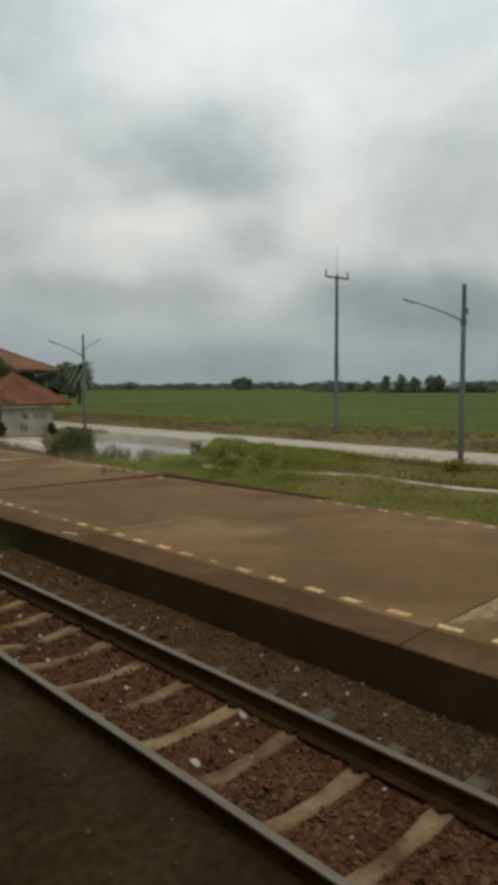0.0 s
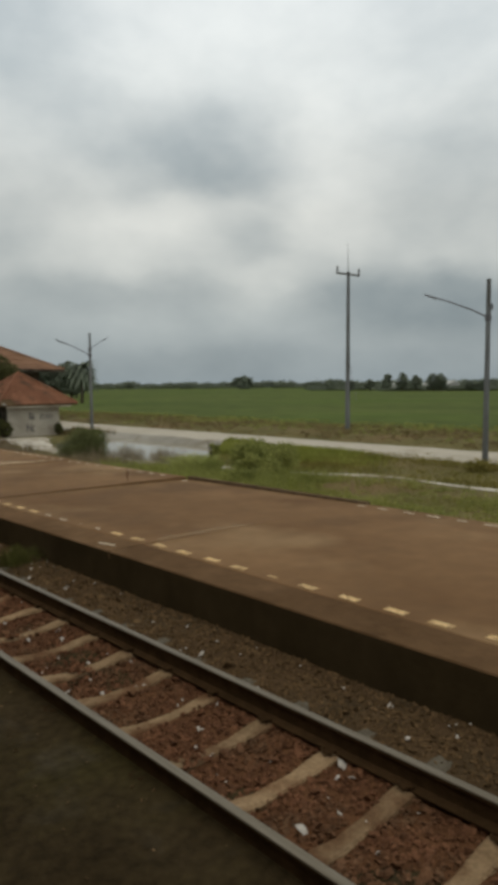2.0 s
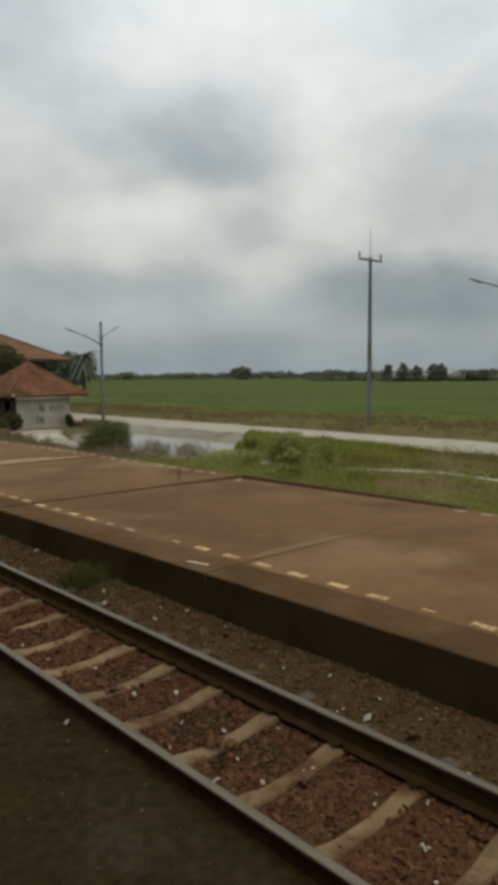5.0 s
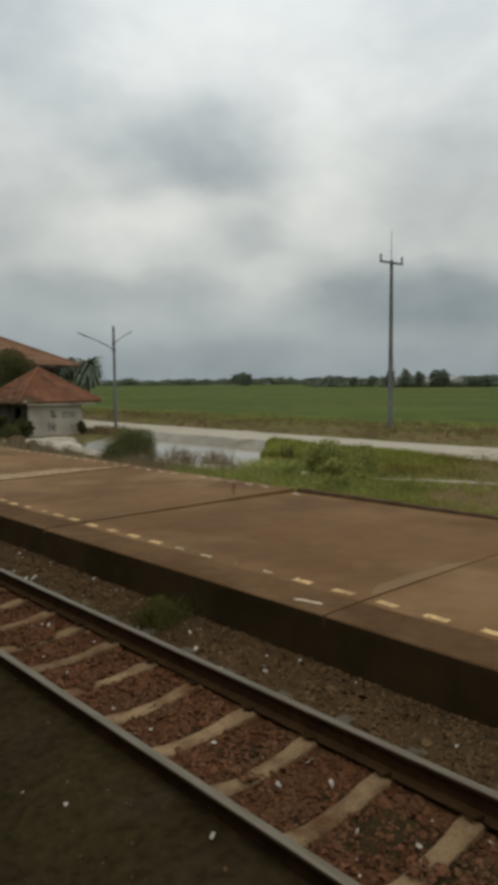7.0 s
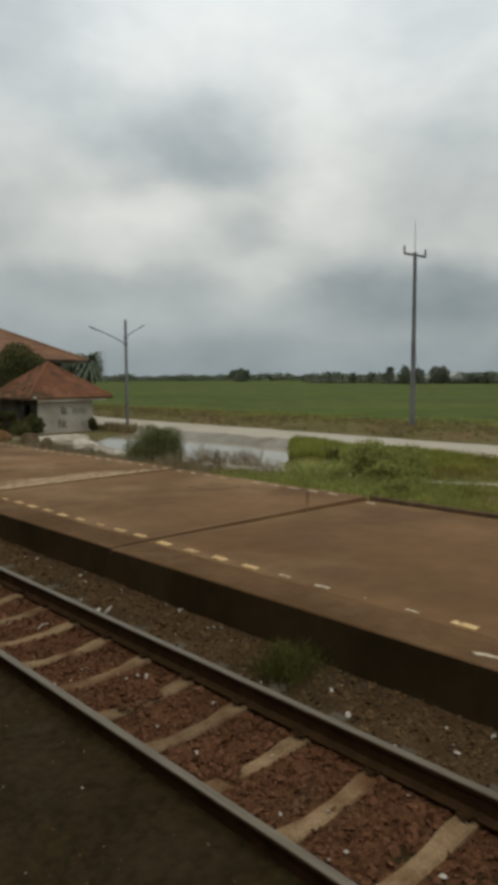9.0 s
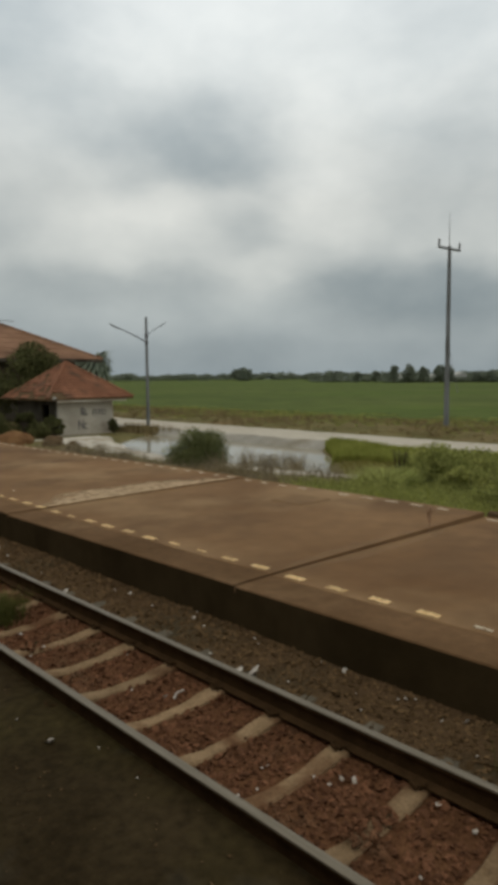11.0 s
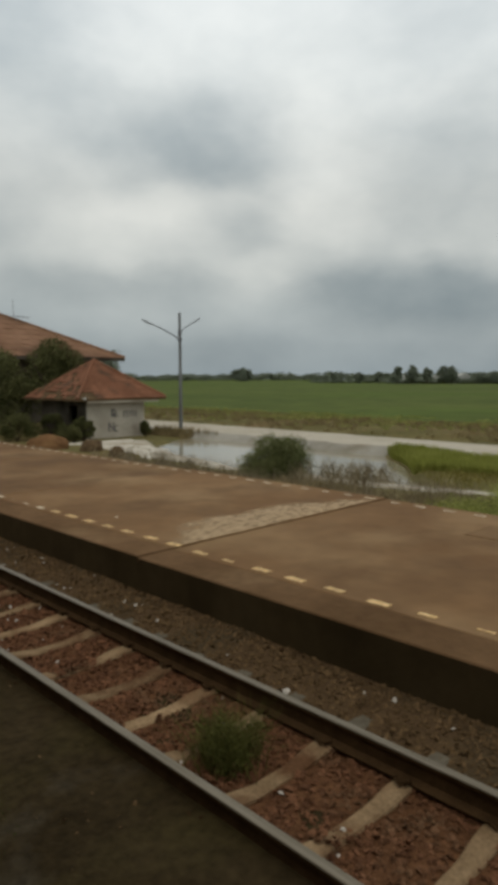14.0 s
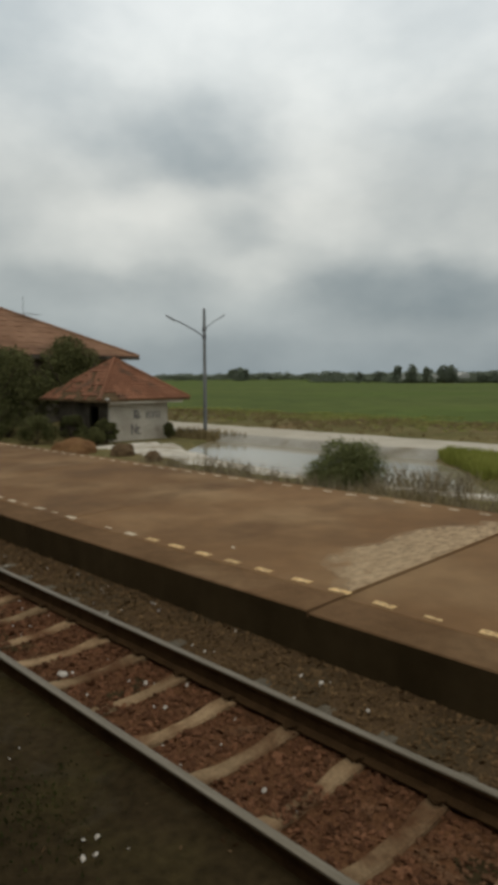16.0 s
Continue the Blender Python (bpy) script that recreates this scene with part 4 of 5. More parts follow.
def tiles(gen, mat):
    for roof, v in gen:
        mesh_object("roof_tile", v, [(0, 1, 4, 5), (1, 2, 3, 4), (6, 7, 2, 1, 0)], mat, roof)


def hip_caps(parent, lines, mat, r=0.09):
    for a, b in lines:
        a, b = Vector(a), Vector(b)
        part("hip_cap", tube([a + Vector((0, 0, 0.05)), b + Vector((0, 0, 0.05))], [r, r], 7), mat, parent, "rounded ridge tiles")


def hut():
    x0, x1, y0, y1, z0, z1 = 18.5, 22.05, 39.8, 44.8, -1.2, 1.08
    ob = thing("hut", 0, 0, 0, "small white plastered hut with broken orange tiled roof", "hut")
    t = 0.15
    part("wall", box(x0, x1, y0, y0 + t, z0 - 0.2, z1), M_plaster, ob, "white plaster wall with faded graffiti")
    part("wall", box(x1 - t, x1, y0 + t, y1, z0 - 0.2, z1), M_plaster, ob)
    # back and track side use the plaster with shade painted in
    part("wall", box(x0, x1 - t, y1 - t, y1, z0 - 0.2, z1), M_dark_plaster, ob)
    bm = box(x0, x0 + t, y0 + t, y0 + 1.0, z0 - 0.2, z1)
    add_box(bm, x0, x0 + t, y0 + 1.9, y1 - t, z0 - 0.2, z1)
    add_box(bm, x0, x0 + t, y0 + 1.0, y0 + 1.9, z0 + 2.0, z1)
    part("wall", bm, M_dark_plaster, ob, "dark grey side wall, shade in its colour, with open doorway")
    part("floor_slab", box(x0 + t, x1 - t, y0 + t, y1 - t, z0 - 0.2, z0 + 0.05), M_dark_plaster, ob)
    part("plinth", box(x0 - 0.04, x1 + 0.04, y0 - 0.05, y0 - 0.003, z0 - 0.2, z0 + 0.14), M_dark_plaster, ob, "dark plinth")
    part("fascia", box(x0 - 0.30, x1 + 0.62, y0 - 0.52, y0 - 0.46, z1 - 0.10, z1 + 0.08), M_plaster, ob, "pale weathered fascia board")
    # illegible graffiti as plain bars: centre, length, width, tilt
    for gx, gz, ln, wd, tilt in ((19.98, 0.42, 0.44, 0.13, 4), (20.14, 0.36, 0.36, 0.12, 30), (20.22, 0.24, 0.26, 0.10, 80), (20.06, 0.56, 0.24, 0.08, 70),
                                 (20.72, 0.32, 0.30, 0.09, 3), (20.92, 0.32, 0.34, 0.08, -6), (21.12, 0.34, 0.30, 0.09, 5), (21.32, 0.33, 0.32, 0.08, -4), (21.50, 0.30, 0.26, 0.08, 8), (21.1, 0.48, 0.85, 0.05, 90),
                                 (19.78, -0.34, 0.56, 0.09, 0), (19.92, -0.36, 0.50, 0.08, -28), (20.04, -0.34, 0.50, 0.08, 2), (20.20, -0.28, 0.20, 0.07, 88), (20.14, -0.42, 0.32, 0.07, 0), (20.22, -0.58, 0.20, 0.07, 86)):
        bm = box(-wd / 2, wd / 2, -0.004, 0.002, -ln / 2, ln / 2, m=pose(gx, y0, gz, 0, tilt, 0))
        part("paint_mark", bm, M_paint_black, ob, "faded dark spray paint")
    part("broken_tile", box(17.95, 18.12, 39.18, 39.34, 1.16, 1.27, bevel=0.02), M_white_far, ob, "broken white mortar lump at the eave")
    rng = np.random.default_rng(21)
    ex0, ex1, ey0, ey1, ze, za = 17.62, 23.14, 39.25, 45.4, 1.18, 3.24

    def gone(side, up, along, r):
        if side == "front":
            return up < 0.12 and along < 0.16
        return r.uniform() < 0.45 - 0.35 * up
    tiles(hip_roof(ob, ex0, ex1, ey0, ey1, ze, za, (42.2, 42.5), M_tile, 12, 20, M_straw, gone, rng), M_tile)
    hip_caps(ob, [((ex0, ey0, ze), ((ex0 + ex1) / 2, 42.2, za)), ((ex1, ey0, ze), ((ex0 + ex1) / 2, 42.2, za))], M_tile)
    return ob


hut()


# ---- station building ----
def station():
    ob = thing("station_building", 0, 0, 0, "station building with broad faded brown tiled hip roof", "building")
    ex0, ex1, ey0, ey1, ze, za = 12.6, 29.6, 53.0, 76.0, 3.8, 8.0
    wx0, wx1, wy0, wy1 = 14.0, 28.0, 54.6, 74.4
    for n, (a, b, c, d) in enumerate(((wx0, wx1, wy0, wy0 + 0.2), (wx0, wx0 + 0.2, wy0 + 0.2, wy1), (wx1 - 0.2, wx1, wy0 + 0.2, wy1), (wx0 + 0.2, wx1 - 0.2, wy1 - 0.2, wy1))):
        # shade below the broad eave is carried by the wall colour
        part("wall", box(a, b, c, d, -1.1, ze - 0.1), M_dark_plaster, ob, "station wall darkened by the eave's shade in its colour")
    for k in range(4):
        x = 15.4 + 3.3 * k
        w = part("window", box(x, x + 1.5, wy0 - 0.03, wy0 - 0.004, 0.6, 2.2), M_void, ob, "dark shuttered window")
        part("window_frame", box(x - 0.08, x + 1.58, wy0 - 0.06, wy0 - 0.03, 2.2, 2.3), M_bark, w)
        part("window_frame", box(x - 0.08, x + 1.58, wy0 - 0.06, wy0 - 0.03, 0.5, 0.6), M_bark, w)
    rng = np.random.default_rng(8)
    tiles(hip_roof(ob, ex0, ex1, ey0, ey1, ze, za, (61.5, 67.5), M_old_tile, 10, 14, M_old_tile, None, rng), M_old_tile)
    cx = (ex0 + ex1) / 2
    hip_caps(ob, [((ex1, ey0, ze), (cx, 61.5, za)), ((ex0, ey0, ze), (cx, 61.5, za))], M_old_tile, 0.13)
    part("fascia", box(ex0, ex1, ey0 - 0.05, ey0 - 0.005, ze - 0.22, ze + 0.02), M_dark_plaster, ob, "weathered fascia board")
    # antenna stands on the roof
    an = thing("tv_antenna", 23.8, 59.4, 6.72, "thin rusty television antenna on the station roof", "antenna")
    part("mast", tube([(0, 0, -0.4), (0, 0, 1.6)], [0.025, 0.02], 6), M_steel, an)
    part("boom", tube([(-0.1, -0.2, 0.35), (1.5, 0.3, 0.35)], [0.02, 0.02], 6), M_steel, an)
    for k in range(5):
        x = 0.2 + 0.28 * k
        part("element", tube([(x - 0.05, k * 0.05 - 0.35, 0.35), (x, k * 0.05 + 0.35, 0.35)], [0.012, 0.012], 5), M_steel, an)
    return ob


station()

# ---- plants ----
rng = np.random.default_rng(77)


def field_of(n, test, x0, x1, y0, y1, lo, hi):
    out = []
    while len(out) < n:
        x, y = rng.uniform(x0, x1), rng.uniform(y0, y1)
        f = test(x, y)
        if f > rng.uniform():
            out.append((x, y, ground_z(x, y) - 0.02, (lo + (hi - lo) * rng.uniform()) * (0.5 + 0.5 * min(1, f * 1.4))))
    return out


def bank(x, y):
    px, pw = lerp_list(y, PATHWAY)
    if x > px + 0.5 or y > 18.5:
        return 0
    if x > px - pw / 2:
        return 0.12 if y < 13.5 else 0.02
    thin = 1 - 0.9 * smooth(px - 2.0, px - 0.7, x) * (y < 14)
    return (0.55 + 0.9 * wobble(x, y, 0.5)) * (1 - smooth(13.6, 15.8, y)) * thin


def thicket(name, n, test, x0, x1, y0, y1, lo, hi, leaf, mat, label, category, per=60):
    """Low uneven growth: many small leaf mounds."""
    cs, rs = [], []
    for x, y, z, h in field_of(n, test, x0, x1, y0, y1, lo, hi):
        w = h * rng.uniform(0.7, 1.5) + 0.05
        cs.append((x, y, z + h * 0.42))
        rs.append((w, w, h * 0.62))
    v, f = leaf_cloud(cs, rs, [per] * len(cs), leaf, rng, inner=0.2)
    return tagged(mesh_object(name, v, f, mat), label, category, "", "stuff")


blades("weeds", field_of(20000, bank, 9.55, 18.8, -12, 18.5, 0.05, 0.20), M_leaf_yellow, "low green weeds on the bank behind the platform", "weeds", rng, 0.007, 0.9)
thicket("low_weeds", 1050, lambda x, y: bank(x, y) * max(0.0, 0.4 + 1.3 * wobble(x, y, 1.1)), 9.6, 18.8, -8, 18, 0.12, 0.32, 0.020, M_leaf, "leafy low weeds on the bank behind the platform", "weeds", 70)
thicket("tall_weeds", 240, lambda x, y: bank(x, y) * smooth(9.5, 11.5, y), 9.8, 15.5, 9, 18, 0.24, 0.62, 0.022, M_leaf, "tall rank leafy weeds behind the platform", "weeds", 210)
blades("weed_stalks", field_of(3200, lambda x, y: bank(x, y) * (0.25 + 0.75 * smooth(9, 11, y)), 9.6, 17, -6, 18, 0.25, 0.60), M_leaf_bright, "thin bright stalks among the weeds", "weeds", rng, 0.007, 0.8)


def meadow(x, y):
    px, pw = lerp_list(y, PATHWAY)
    return 0 if x < px + pw / 2 + 0.15 or pond(x, y) > -0.1 or x > road_edge(y) - 0.1 else 0.5 + 0.8 * wobble(x + 9, y, 0.3)


blades("marsh_grass", field_of(16000, meadow, 16, 23.9, -12, 26, 0.10, 0.24), M_leaf_yellow, "yellowing marsh grass between path and road", "grass", rng, 0.012, 1.0)


def stand(x, y):
    """A dense stand of tall grass between pond and road, even at its top."""
    front = 18.9 + 0.06 * (22 - y) + 0.25 * wobble(x, y, 0.8)
    inside = x > front and pond(x, y) < -0.05 and x < road_edge(y) - 0.05
    return 0.72 * smooth(12.5, 18.5, y + 1.5 * wobble(x, y, 0.4)) if inside else 0.0


blades("bright_grass", field_of(22000, stand, 18.5, 23.6, 10, 27, 0.26, 0.42), M_leaf_bright, "dense stand of bright green grass at the pond edge", "grass", rng, 0.012, 0.45)
thicket("marsh_scrub", 160, meadow, 17.5, 23.8, -10, 19, 0.12, 0.28, 0.035, M_leaf_yellow, "low yellowish scrub between path and road", "scrub", 60)
thicket("road_edge_grass", 300, lambda x, y: 1.0 if road_edge(y) - 1.5 < x < road_edge(y) + 0.1 else 0.0, 21.0, 24.0, -10, 15.5, 0.20, 0.42, 0.03, M_leaf_yellow, "ochre tufts of grass along the road", "grass", 60)


def reed_zone(x, y):
    px, pw = lerp_list(y, PATHWAY)
    return 0 if x > px + 0.6 else (0.35 + 0.9 * wobble(x, y + 30, 0.6)) * smooth(14, 16, y) * (1 - 0.85 * smooth(19.5, 23, y)) * (1 - smooth(27, 31, y))


blades("dry_reeds", field_of(3000, reed_zone, 9.7, 15.2, 14.5, 31, 0.18, 0.60), M_dry, "sparse dry grey reeds between platform and pond", "reeds", rng, 0.005, 0.8)
blades("dry_grass", field_of(5000, reed_zone, 9.55, 14.0, 15, 31, 0.06, 0.22), M_brown, "short brown dead grass by the platform", "grass", rng, 0.006, 0.9)
thicket("brown_weeds", 110, reed_zone, 9.7, 13.5, 15, 31, 0.12, 0.36, 0.02, M_brown, "withered brown weeds by the platform", "weeds", 70)


def verge(x, y):
    return 0.5 + 0.9 * wobble(x, y, 0.25)


thicket("brown_scrub", 3200, verge, 28.6, 40, -10, 80, 0.08, 0.27, 0.045, M_brown, "dry brown scrub along the far side of the road", "scrub", 28)
thicket("green_scrub", 3000, lambda x, y: verge(x + 40, y) * smooth(29, 34, x), 29.5, 44, -10, 85, 0.08, 0.27, 0.045, M_leaf, "green scrub between road and field", "scrub", 28)


def bush(x, y, wide, high, mat, label, leaves, leaf, name="bush", z=None, rng=rng, lumps=14):
    z = ground_z(x, y) if z is None else z
    ob = thing(name, x, y, z - 0.03, label, "bush" if name == "bush" else "weed")
    bm = bmesh.new()
    for k in range(7):
        a = k * 0.9
        tube([(0, 0, 0), (wide * 0.16 * math.cos(a), wide * 0.16 * math.sin(a), high * 0.4), (wide * 0.33 * math.cos(a), wide * 0.33 * math.sin(a), high * 0.75)], [0.018 * high + 0.004, 0.012 * high + 0.003, 0.004], 5, bm)
    part("branching", bm, M_bark, ob, "thin woody stems")
    cs, rs = clumps(rng, lumps, (0, 0, high * 0.48), (wide * 0.36, wide * 0.36, high * 0.34), wide * 0.13, wide * 0.22)
    foliage("leaves", cs, rs, [leaves // lumps] * lumps, leaf, rng, mat, ob, inner=0.3)
    return ob


bush(13.45, 21.4, 2.3, 1.6, M_leaf_mid, "round dark green bush beside the platform", 26000, 0.027, z=ground_z(13.4, 21.45) - 0.28, rng=np.random.default_rng(77), lumps=30)
bush(16.05, 14.2, 2.9, 1.05, M_leaf, "broad leafy weed bush on the bank", 15000, 0.042, rng=np.random.default_rng(31), lumps=22)
bush(14.6, 12.9, 1.7, 0.8, M_leaf, "leafy weed bush on the bank", 5000, 0.040, rng=np.random.default_rng(32))
bush(14.1, 14.5, 0.6, 1.5, M_leaf, "tall narrow dark weed on the bank", 800, 0.038, rng=np.random.default_rng(33), lumps=10)
for k, (cx, cy, cw) in enumerate(((13.4, 14.4, 0.42), (13.6, 14.7, 0.36), (12.9, 14.5, 0.38), (13.1, 14.0, 0.4), (13.7, 14.1, 0.4), (12.6, 13.8, 0.4))):
    # arching broad-bladed clumps
    r = np.random.default_rng(70 + k)
    ob = thing("weed", cx, cy, ground_z(cx, cy), "pale broad-bladed weed clump behind the platform", "weed", "pale weed clumps")
    spots = [(r.normal(0, cw * 0.28), r.normal(0, cw * 0.28), -0.02, r.uniform(0.34, 0.80)) for _ in range(320)]
    tagged(blades("blade_tuft", spots, M_leaf_pale, "", "", r, 0.020, 1.1, "", ob), kind="stuff")
bush(13.4, 14.5, 1.0, 0.45, M_leaf, "pale leafy weed behind the platform", 2400, 0.055, rng=np.random.default_rng(35))
bush(12.6, 11.8, 1.4, 0.6, M_leaf, "low leafy weed behind the platform", 2800, 0.045, rng=np.random.default_rng(36))


def wisp(x, y, wide, high, n, label):
    """A feathery weed: fine stems and tiny leaves."""
    ob = thing("weed", x, y, bed_z(x, y), label, "weed")
    r = np.random.default_rng(int(x * 100))
    spots = [(r.normal(0, wide * 0.16), r.normal(0, wide * 0.16), -0.01, high * r.uniform(0.5, 1.05)) for _ in range(n)]
    blades("stem_tuft", spots, M_weed, "", "", r, 0.003, 1.5, "", ob)
    cs, rs = clumps(r, 14, (0, 0, high * 0.45), (wide * 0.40, wide * 0.40, high * 0.36), wide * 0.10, wide * 0.19)
    foliage("leaves", cs, rs, [n // 4] * 14, 0.009, r, M_weed, ob, inner=0.2)


def dry_stalk(x, y, high):
    """A thin forked dry weed that grows out of a joint."""
    r = np.random.default_rng(17)
    ob = thing("dry_weed", x, y, slab_top(x, y) - 0.06, "thin reddish dry weed growing from a platform joint", "weed")
    part("stalk", tube([(0, 0, 0), (0.015, 0.01, high * 0.5), (0.0, 0.03, high)], [0.006, 0.004, 0.002], 6), M_stalk, ob, "reddish dry stalk")
    for k in range(7):
        f, a = 0.3 + 0.09 * k, k * 2.1
        part("side_shoot", tube([(0.01, 0.01, high * f), (0.01 + 0.05 * math.cos(a), 0.01 + 0.05 * math.sin(a), high * f + 0.07)], [0.005, 0.002], 5), M_stalk, ob)
    cs = [(r.normal(0, 0.03), r.normal(0, 0.03), high * r.uniform(0.35, 0.95)) for _ in range(9)]
    foliage("leaves", cs, [(0.035, 0.035, 0.035)] * 9, [14] * 9, 0.010, r, M_stalk, ob, "withered reddish leaves", inner=0.2)


dry_stalk(7.86, joint_y(2, 7.86), 0.36)
wisp(4.03, 6.72, 0.80, 0.25, 460, "feathery dark weed growing in the ballast by the platform")
wisp(2.90, 11.72, 0.60, 0.33, 560, "feathery bushy weed growing between the rails")
for bx, by, w, h in ((17.9, 39.2, 1.3, 1.4), (17.1, 38.8, 1.3, 1.1), (17.3, 41.3, 1.5, 1.7), (15.6, 41.8, 2.4, 1.6), (14.2, 44.0, 3.0, 2.2), (16.4, 46.5, 3.0, 2.6), (12.6, 42.5, 2.4, 1.4), (17.3, 39.9, 1.1, 0.9), (21.72, 39.25, 0.75, 1.15), (11.5, 47.0, 3.0, 2.4), (13.5, 49.5, 3.6, 3.2)):
    bush(bx, by, w, h, M_leaf_dark, "dark overgrown shrub beside the hut", 4200, 0.05)
blades("hut_grass", field_of(1800, lambda x, y: 1, 22.4, 23.9, 35.5, 41, 0.15, 0.4), M_brown, "brown green grass round the lamp post", "grass", rng, 0.02, 0.5)


blades("dead_twigs", field_of(900, lambda x, y: 0.25 + 0.75 * (wobble(x * 1.1, y * 1.6) > -0.1), 9.9, 11.3, 19.6, 25.2, 0.25, 0.65), M_dry, "sparse brown dead stalks behind the platform", "dry grass", rng, 0.006, 0.9)

bush(21.5, 9.25, 1.4, 0.36, M_leaf_yellow, "low yellowing weeds round the foot of the lamp post", 1600, 0.045)


def dead_shrub(x, y, high, wide, n, seed):
    """A leafless shrub: bare leaning stems that fork, with sparse dry twigs."""
    r = np.random.default_rng(seed)
    z = max(ground_z(x, y), POND_Z) - 0.03
    ob = thing("dead_shrub", x, y, z, "thin grey-brown dead shrub at the pond's edge", "shrub", "dead shrubs at the pond")
    bm = bmesh.new()
    for _ in range(n):
        a, lean, h = r.uniform(0, 6.28), r.uniform(0.1, 0.5) * wide, high * r.uniform(0.55, 1.05)
        c, q = math.cos(a) * lean, math.sin(a) * lean
        ox, oy = r.normal(0, wide * 0.18), r.normal(0, wide * 0.18)
        tube([(ox, oy, 0), (ox + c * 0.4, oy + q * 0.4, h * 0.5), (ox + c, oy + q, h)], [0.009, 0.007, 0.003], 4, bm)
        for _ in range(3):
            f, b = r.uniform(0.4, 0.85), r.uniform(0, 6.28)
            px, py, pz = ox + c * f * f, oy + q * f * f, h * f
            tube([(px, py, pz), (px + 0.10 * math.cos(b), py + 0.10 * math.sin(b), pz + r.uniform(0.08, 0.2))], [0.005, 0.002], 3, bm)
    part("branching", bm, M_dry, ob, "bare dry branching stems")
    spots = [(r.normal(0, wide * 0.30), r.normal(0, wide * 0.30), 0, high * r.uniform(0.3, 0.8)) for _ in range(45)]
    tagged(blades("dry_blades", spots, M_brown, "", "", r, 0.006, 1.0, "", ob), kind="stuff")


for k, (cx, cy, ch, cw) in enumerate(((13.2, 20.2, 0.75, 0.8), (13.4, 19.2, 0.7, 0.8), (13.4, 18.3, 0.8, 0.9), (12.2, 23.6, 0.55, 0.6), (12.3, 25.2, 0.6, 0.6), (12.3, 26.8, 0.5, 0.6),
                                     (15.0, 20.9, 0.75, 0.9), (15.7, 21.1, 0.80, 1.0), (16.4, 20.9, 0.72, 0.9), (17.0, 21.2, 0.85, 1.0), (17.6, 21.0, 0.75, 0.9), (14.6, 19.6, 0.70, 0.8), (15.4, 19.2, 0.65, 0.8))):
    dead_shrub(cx, cy, ch, cw, 20, 60 + k)
ob = part("stick", tube([(3.11, 9.16, bed_z(3.15, 9.2) + 0.02), (3.18, 9.21, bed_z(3.15, 9.2) + 0.03), (3.25, 9.22, bed_z(3.15, 9.2) + 0.022)], [0.006, 0.007, 0.005], 6), M_pale_stone, None)
tagged(ob, "short pale stick lying on the red ballast", "stick")


def mound(x, y, w, h, mat, name, label):
    bm = bmesh.new()
    bmesh.ops.create_icosphere(bm, subdivisions=4, radius=1)
    for v in bm.verts:
        f = 1 + 0.18 * noise.noise(v.co * 2.2 + Vector((x, y, 0))) + 0.06 * noise.noise(v.co * 7)
        v.co = Vector((v.co.x * w / 2 * f, v.co.y * w / 2 * f, max(v.co.z, -0.3) * h * f))
    ob = part(name, bm, mat, None, smooth=True)
    ob.location = (x, y, ground_z(x, y))
    return tagged(ob, label, name.replace("_", " "))


mound(14.36, 32.5, 0.95, 0.46, M_straw, "soil_heap", "dark brown heap of dead grass beside the pale shore")
mound(14.0, 30.1, 0.62, 0.38, M_straw, "soil_heap", "smaller brown heap of dead grass beside the pale shore")
mound(13.5, 34.5, 1.7, 0.52, M_soil, "soil_heap", "broad orange heap of soil near the hut")

# ---- distance ----
tree(21.3, 48.8, -0.9, 6.3, 5.8, np.random.default_rng(91), M_leaf_dark, "dark leafy tree between hut and station", 0.09, 12000, low=True)
tree(16.4, 48.4, -0.9, 5.4, 7.6, np.random.default_rng(92), M_leaf_dark, "dark leafy tree in front of the station wall", 0.09, 16000, low=True)
wood = np.random.default_rng(95)
for k in range(15):
    f = 0.92 * k / 14
    tree(72 + 33 * f + wood.normal(0, 1.0), 198 - 24 * f + wood.normal(0, 3), -0.6, (14.5 - 4.0 * f) * wood.uniform(0.85, 1.06), wood.uniform(8.5, 11.5), wood, M_hazed_leaf,
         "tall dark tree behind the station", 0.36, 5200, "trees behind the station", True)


def palm(x, y, z, high):
    ob = thing("palm_tree", x, y, z, "bushy dark palm with long drooping fronds beyond the station", "palm tree")
    part("trunk", tube([(0, 0, -0.2), (0.2, 0, high * 0.5), (0.3, 0.1, high)], [0.34, 0.28, 0.24], 8), M_bark, ob, "rough palm trunk")
    for k in range(72):
        a = k * 2.4
        up = 2.1 - 0.042 * k
        L = 4.0 - 0.5 * (k % 3 == 1)
        verts, faces = [], []
        for i in range(7):
            f = i / 6
            r = L * f * (1 - 0.18 * f)
            zz = high + L * (0.55 * up * f - 0.75 * f * f)
            w = 0.36 * math.sin(math.pi * (0.1 + 0.88 * f))
            cx, cy = 0.3 + r * math.cos(a), 0.1 + r * math.sin(a)
            nx, ny = -math.sin(a), math.cos(a)
            verts += [(cx + nx * w, cy + ny * w, zz - 0.3 * w), (cx, cy, zz), (cx - nx * w, cy - ny * w, zz - 0.3 * w)]
        for i in range(6):
            b = i * 3
            faces += [(b, b + 1, b + 4, b + 3), (b + 1, b + 2, b + 5, b + 4)]
        mesh_object("frond", verts, faces, M_hazed_leaf, ob)


palm(65.4, 113.4, -0.6, 6.3)


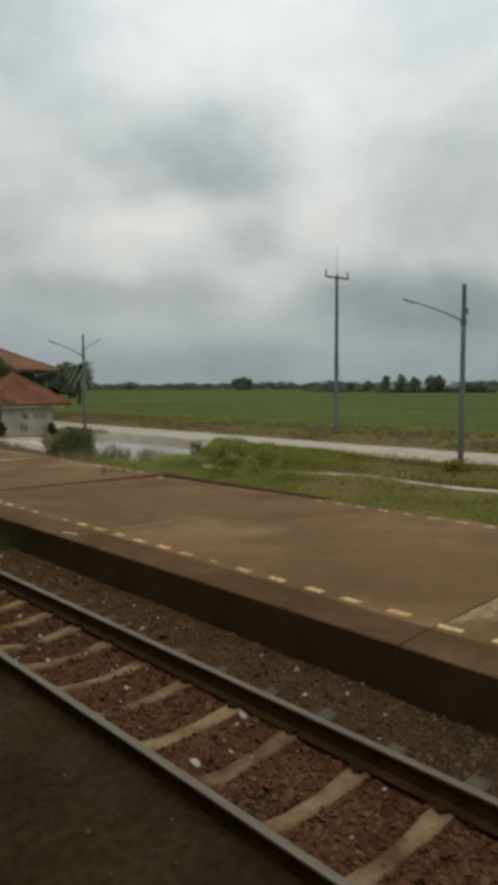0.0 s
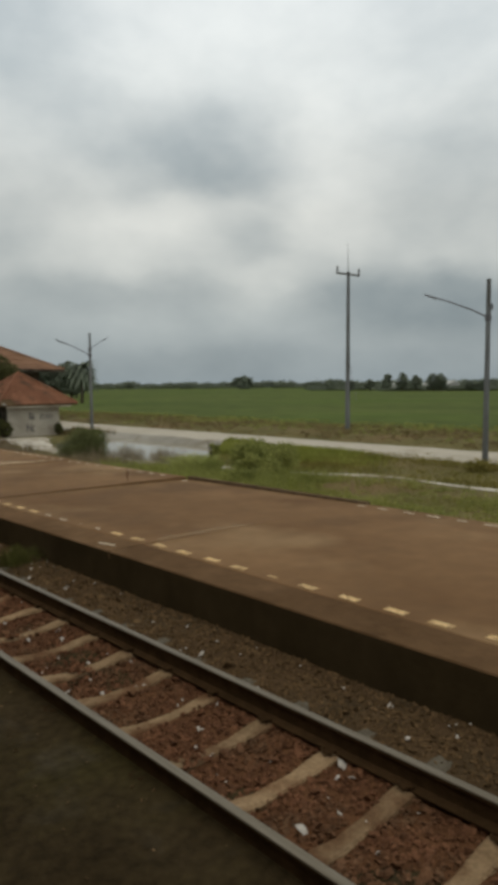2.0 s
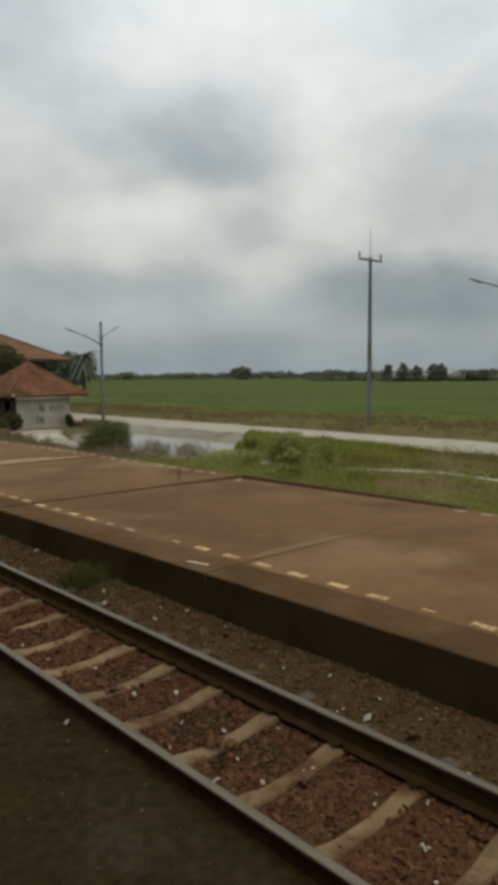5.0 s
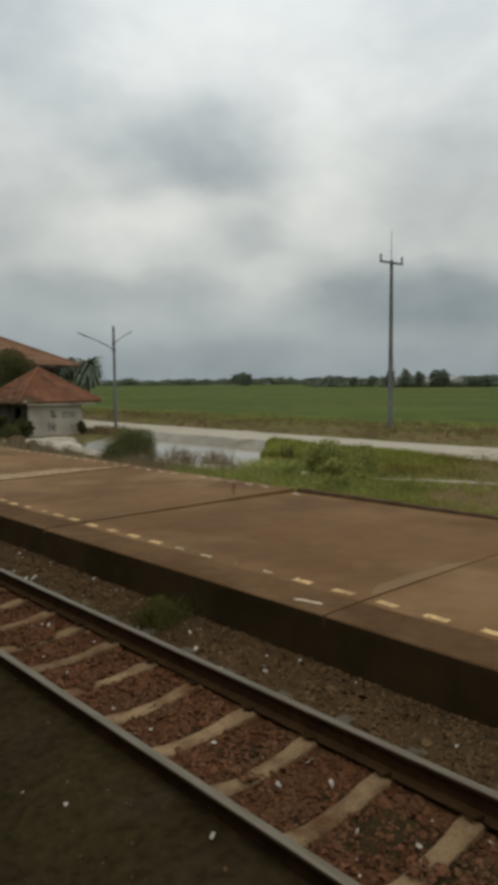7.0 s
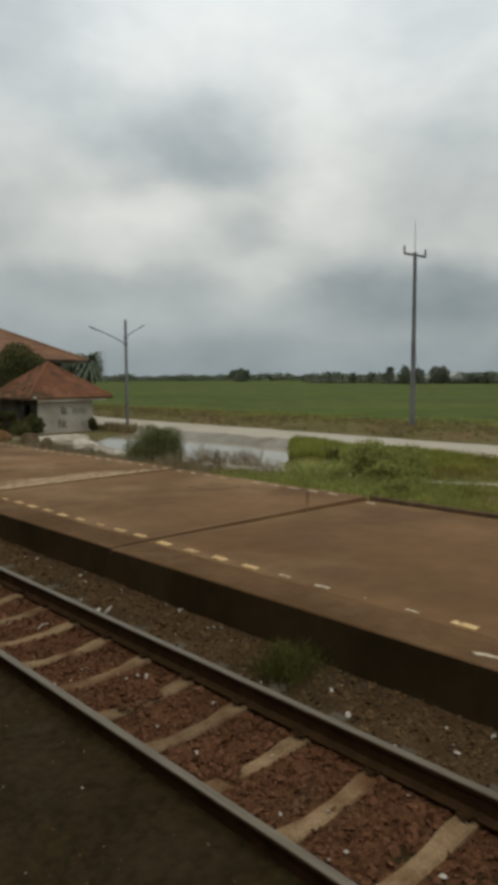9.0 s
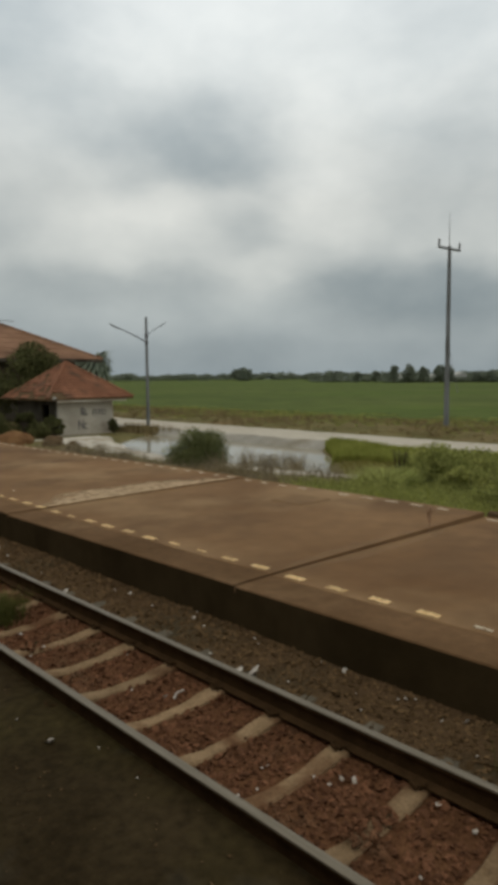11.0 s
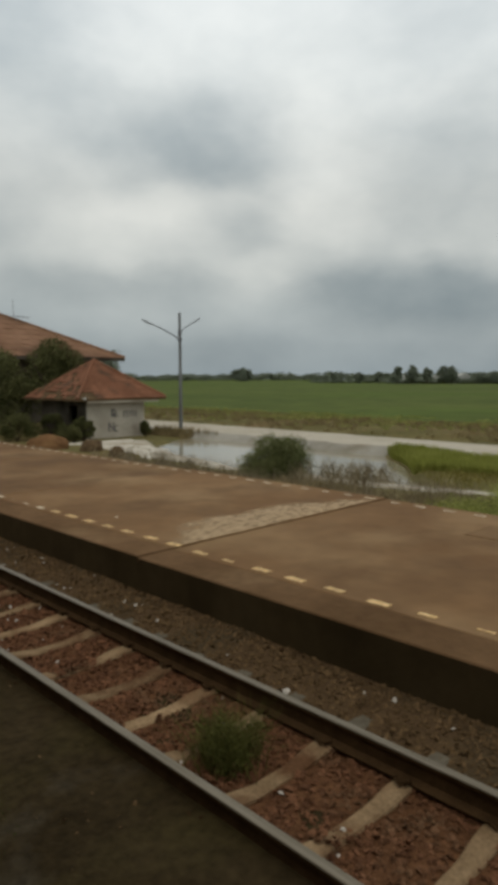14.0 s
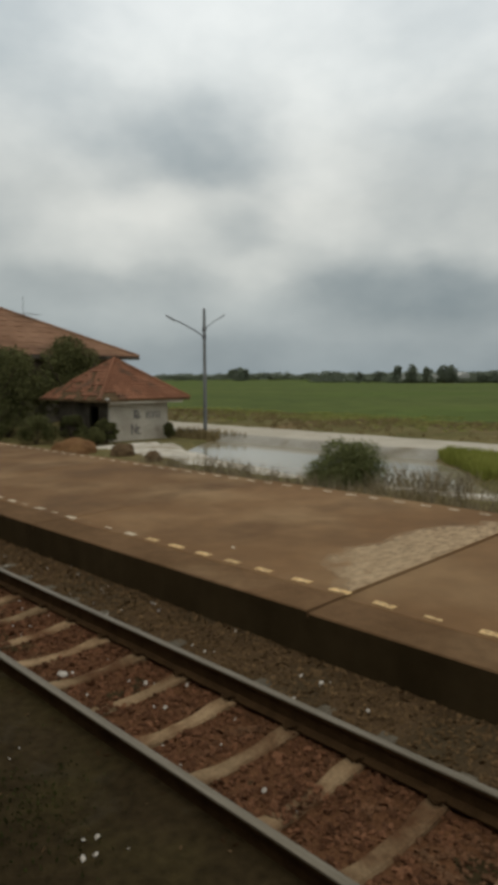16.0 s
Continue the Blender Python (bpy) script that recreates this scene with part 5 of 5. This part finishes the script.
def far_woods(name, rows, label, leaf=1.0, each=34):
    """A ragged far line of trees: rows of x, y, height, width."""
    verts, faces = [], []
    for x, y, h, w in rows:
        cs = [(x + rng.normal(0, w * 0.3), y + rng.normal(0, w * 0.3), h * (0.35 + 0.12 * k)) for k in range(4)]
        rs = [(w * rng.uniform(0.35, 0.6), w * rng.uniform(0.35, 0.6), h * rng.uniform(0.25, 0.42)) for _ in range(4)]
        v, f = leaf_cloud(cs, rs, [each] * 4, max(leaf, h * 0.16) if leaf >= 1 else leaf, rng, inner=0.2)
        k = len(verts)
        verts += v
        faces += [tuple(i + k for i in q) for q in f]
    return tagged(mesh_object(name, verts, faces, M_hazed_leaf), label, "woods", "", "stuff")


rows = []
for k in range(420):
    a = radians(20 + 58 * k / 420 + rng.normal(0, 0.1))
    d = rng.uniform(880, 1060)
    rows.append((d * math.cos(a), d * math.sin(a), 8.5 + 3.5 * wobble(k * 0.13, 0) + rng.uniform(-1.5, 1.5), rng.uniform(12, 20)))
far_woods("far_woods", rows, "distant dark line of trees beyond the rice field")
rows = []
for k in range(120):
    a = radians(20 + 21 * k / 120 + rng.normal(0, 0.1))
    d = rng.uniform(430, 520)
    rows.append((d * math.cos(a), d * math.sin(a), (3.4 + 1.3 * wobble(k * 0.2, 4) + rng.uniform(-0.8, 0.8)) * (0.35 + 0.65 * min(1, (120 - k) / 50)), rng.uniform(7, 11)))
for k in range(70):
    a = radians(26.5 + 8.5 * k / 70 + rng.normal(0, 0.1))
    d = rng.uniform(385, 402)
    rows.append((d * math.cos(a), d * math.sin(a), (1.3 + 0.5 * wobble(k * 0.3, 9)) * (0.3 + 0.7 * min(1, (70 - k) / 20)), rng.uniform(4, 6)))
far_woods("station_hedge", [(74 + 33 * f + rng.normal(0, 2), 196 - 23 * f + rng.normal(0, 3), rng.uniform(5.0, 8.0) * (1 - 0.6 * f), rng.uniform(5, 7)) for f in [k / 36 for k in range(26)]], "dark undergrowth beneath the trees behind the station", 0.42, 130)
far_woods("far_hedge", rows, "distant hedge and orchard round the farmhouses")


def at_bearing(deg_right, dist):
    a = radians(46.3 - deg_right)
    return dist * math.cos(a), 4 + dist * math.sin(a)


x, y = at_bearing(-0.6, 880)
tree(x, y, -0.7, 15.5, 30, np.random.default_rng(93), M_hazed_leaf, "broad lone tree on the horizon", 1.6, 2400, low=True)
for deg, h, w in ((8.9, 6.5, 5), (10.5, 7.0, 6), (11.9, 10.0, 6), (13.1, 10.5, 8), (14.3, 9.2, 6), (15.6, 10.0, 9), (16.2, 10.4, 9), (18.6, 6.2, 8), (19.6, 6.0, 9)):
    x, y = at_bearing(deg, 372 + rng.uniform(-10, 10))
    tree(x, y, -0.7, h, w, rng, M_hazed_leaf, "tree round the distant farmhouses", 0.45, 1800, "trees round the farmhouses", True)


def farmhouse(deg, dist, w, h, roof_h):
    x, y = at_bearing(deg, dist)
    ob = thing("farmhouse", x, y, -0.7, "distant white farmhouse among trees", "house", "", "", -40)
    part("wall", box(-3, 3, -w / 2, w / 2, 0, h), M_white_far, ob, "white wall")
    bm = bmesh.new()
    pts = [(-3.6, -w / 2 - 0.5, h), (3.6, -w / 2 - 0.5, h), (3.6, w / 2 + 0.5, h), (-3.6, w / 2 + 0.5, h), (0, -w / 2 - 0.5, h + roof_h), (0, w / 2 + 0.5, h + roof_h)]
    vs = [bm.verts.new(p) for p in pts]
    for f in ((0, 1, 4), (1, 2, 5, 4), (2, 3, 5), (3, 0, 4, 5), (3, 2, 1, 0)):
        bm.faces.new([vs[i] for i in f])
    part("roof", bm, M_white_far, ob, "pale sheet roof")
    for dy in (-w * 0.25, w * 0.2):
        part("window", box(-3.04, -3.005, dy - 0.5, dy + 0.5, 1.0, 2.2), M_void, ob, "dark window")


farmhouse(12.5, 410, 6, 3.4, 1.4)
farmhouse(16.9, 404, 14, 3.9, 1.8)
farmhouse(15.0, 412, 5, 3.4, 1.2)
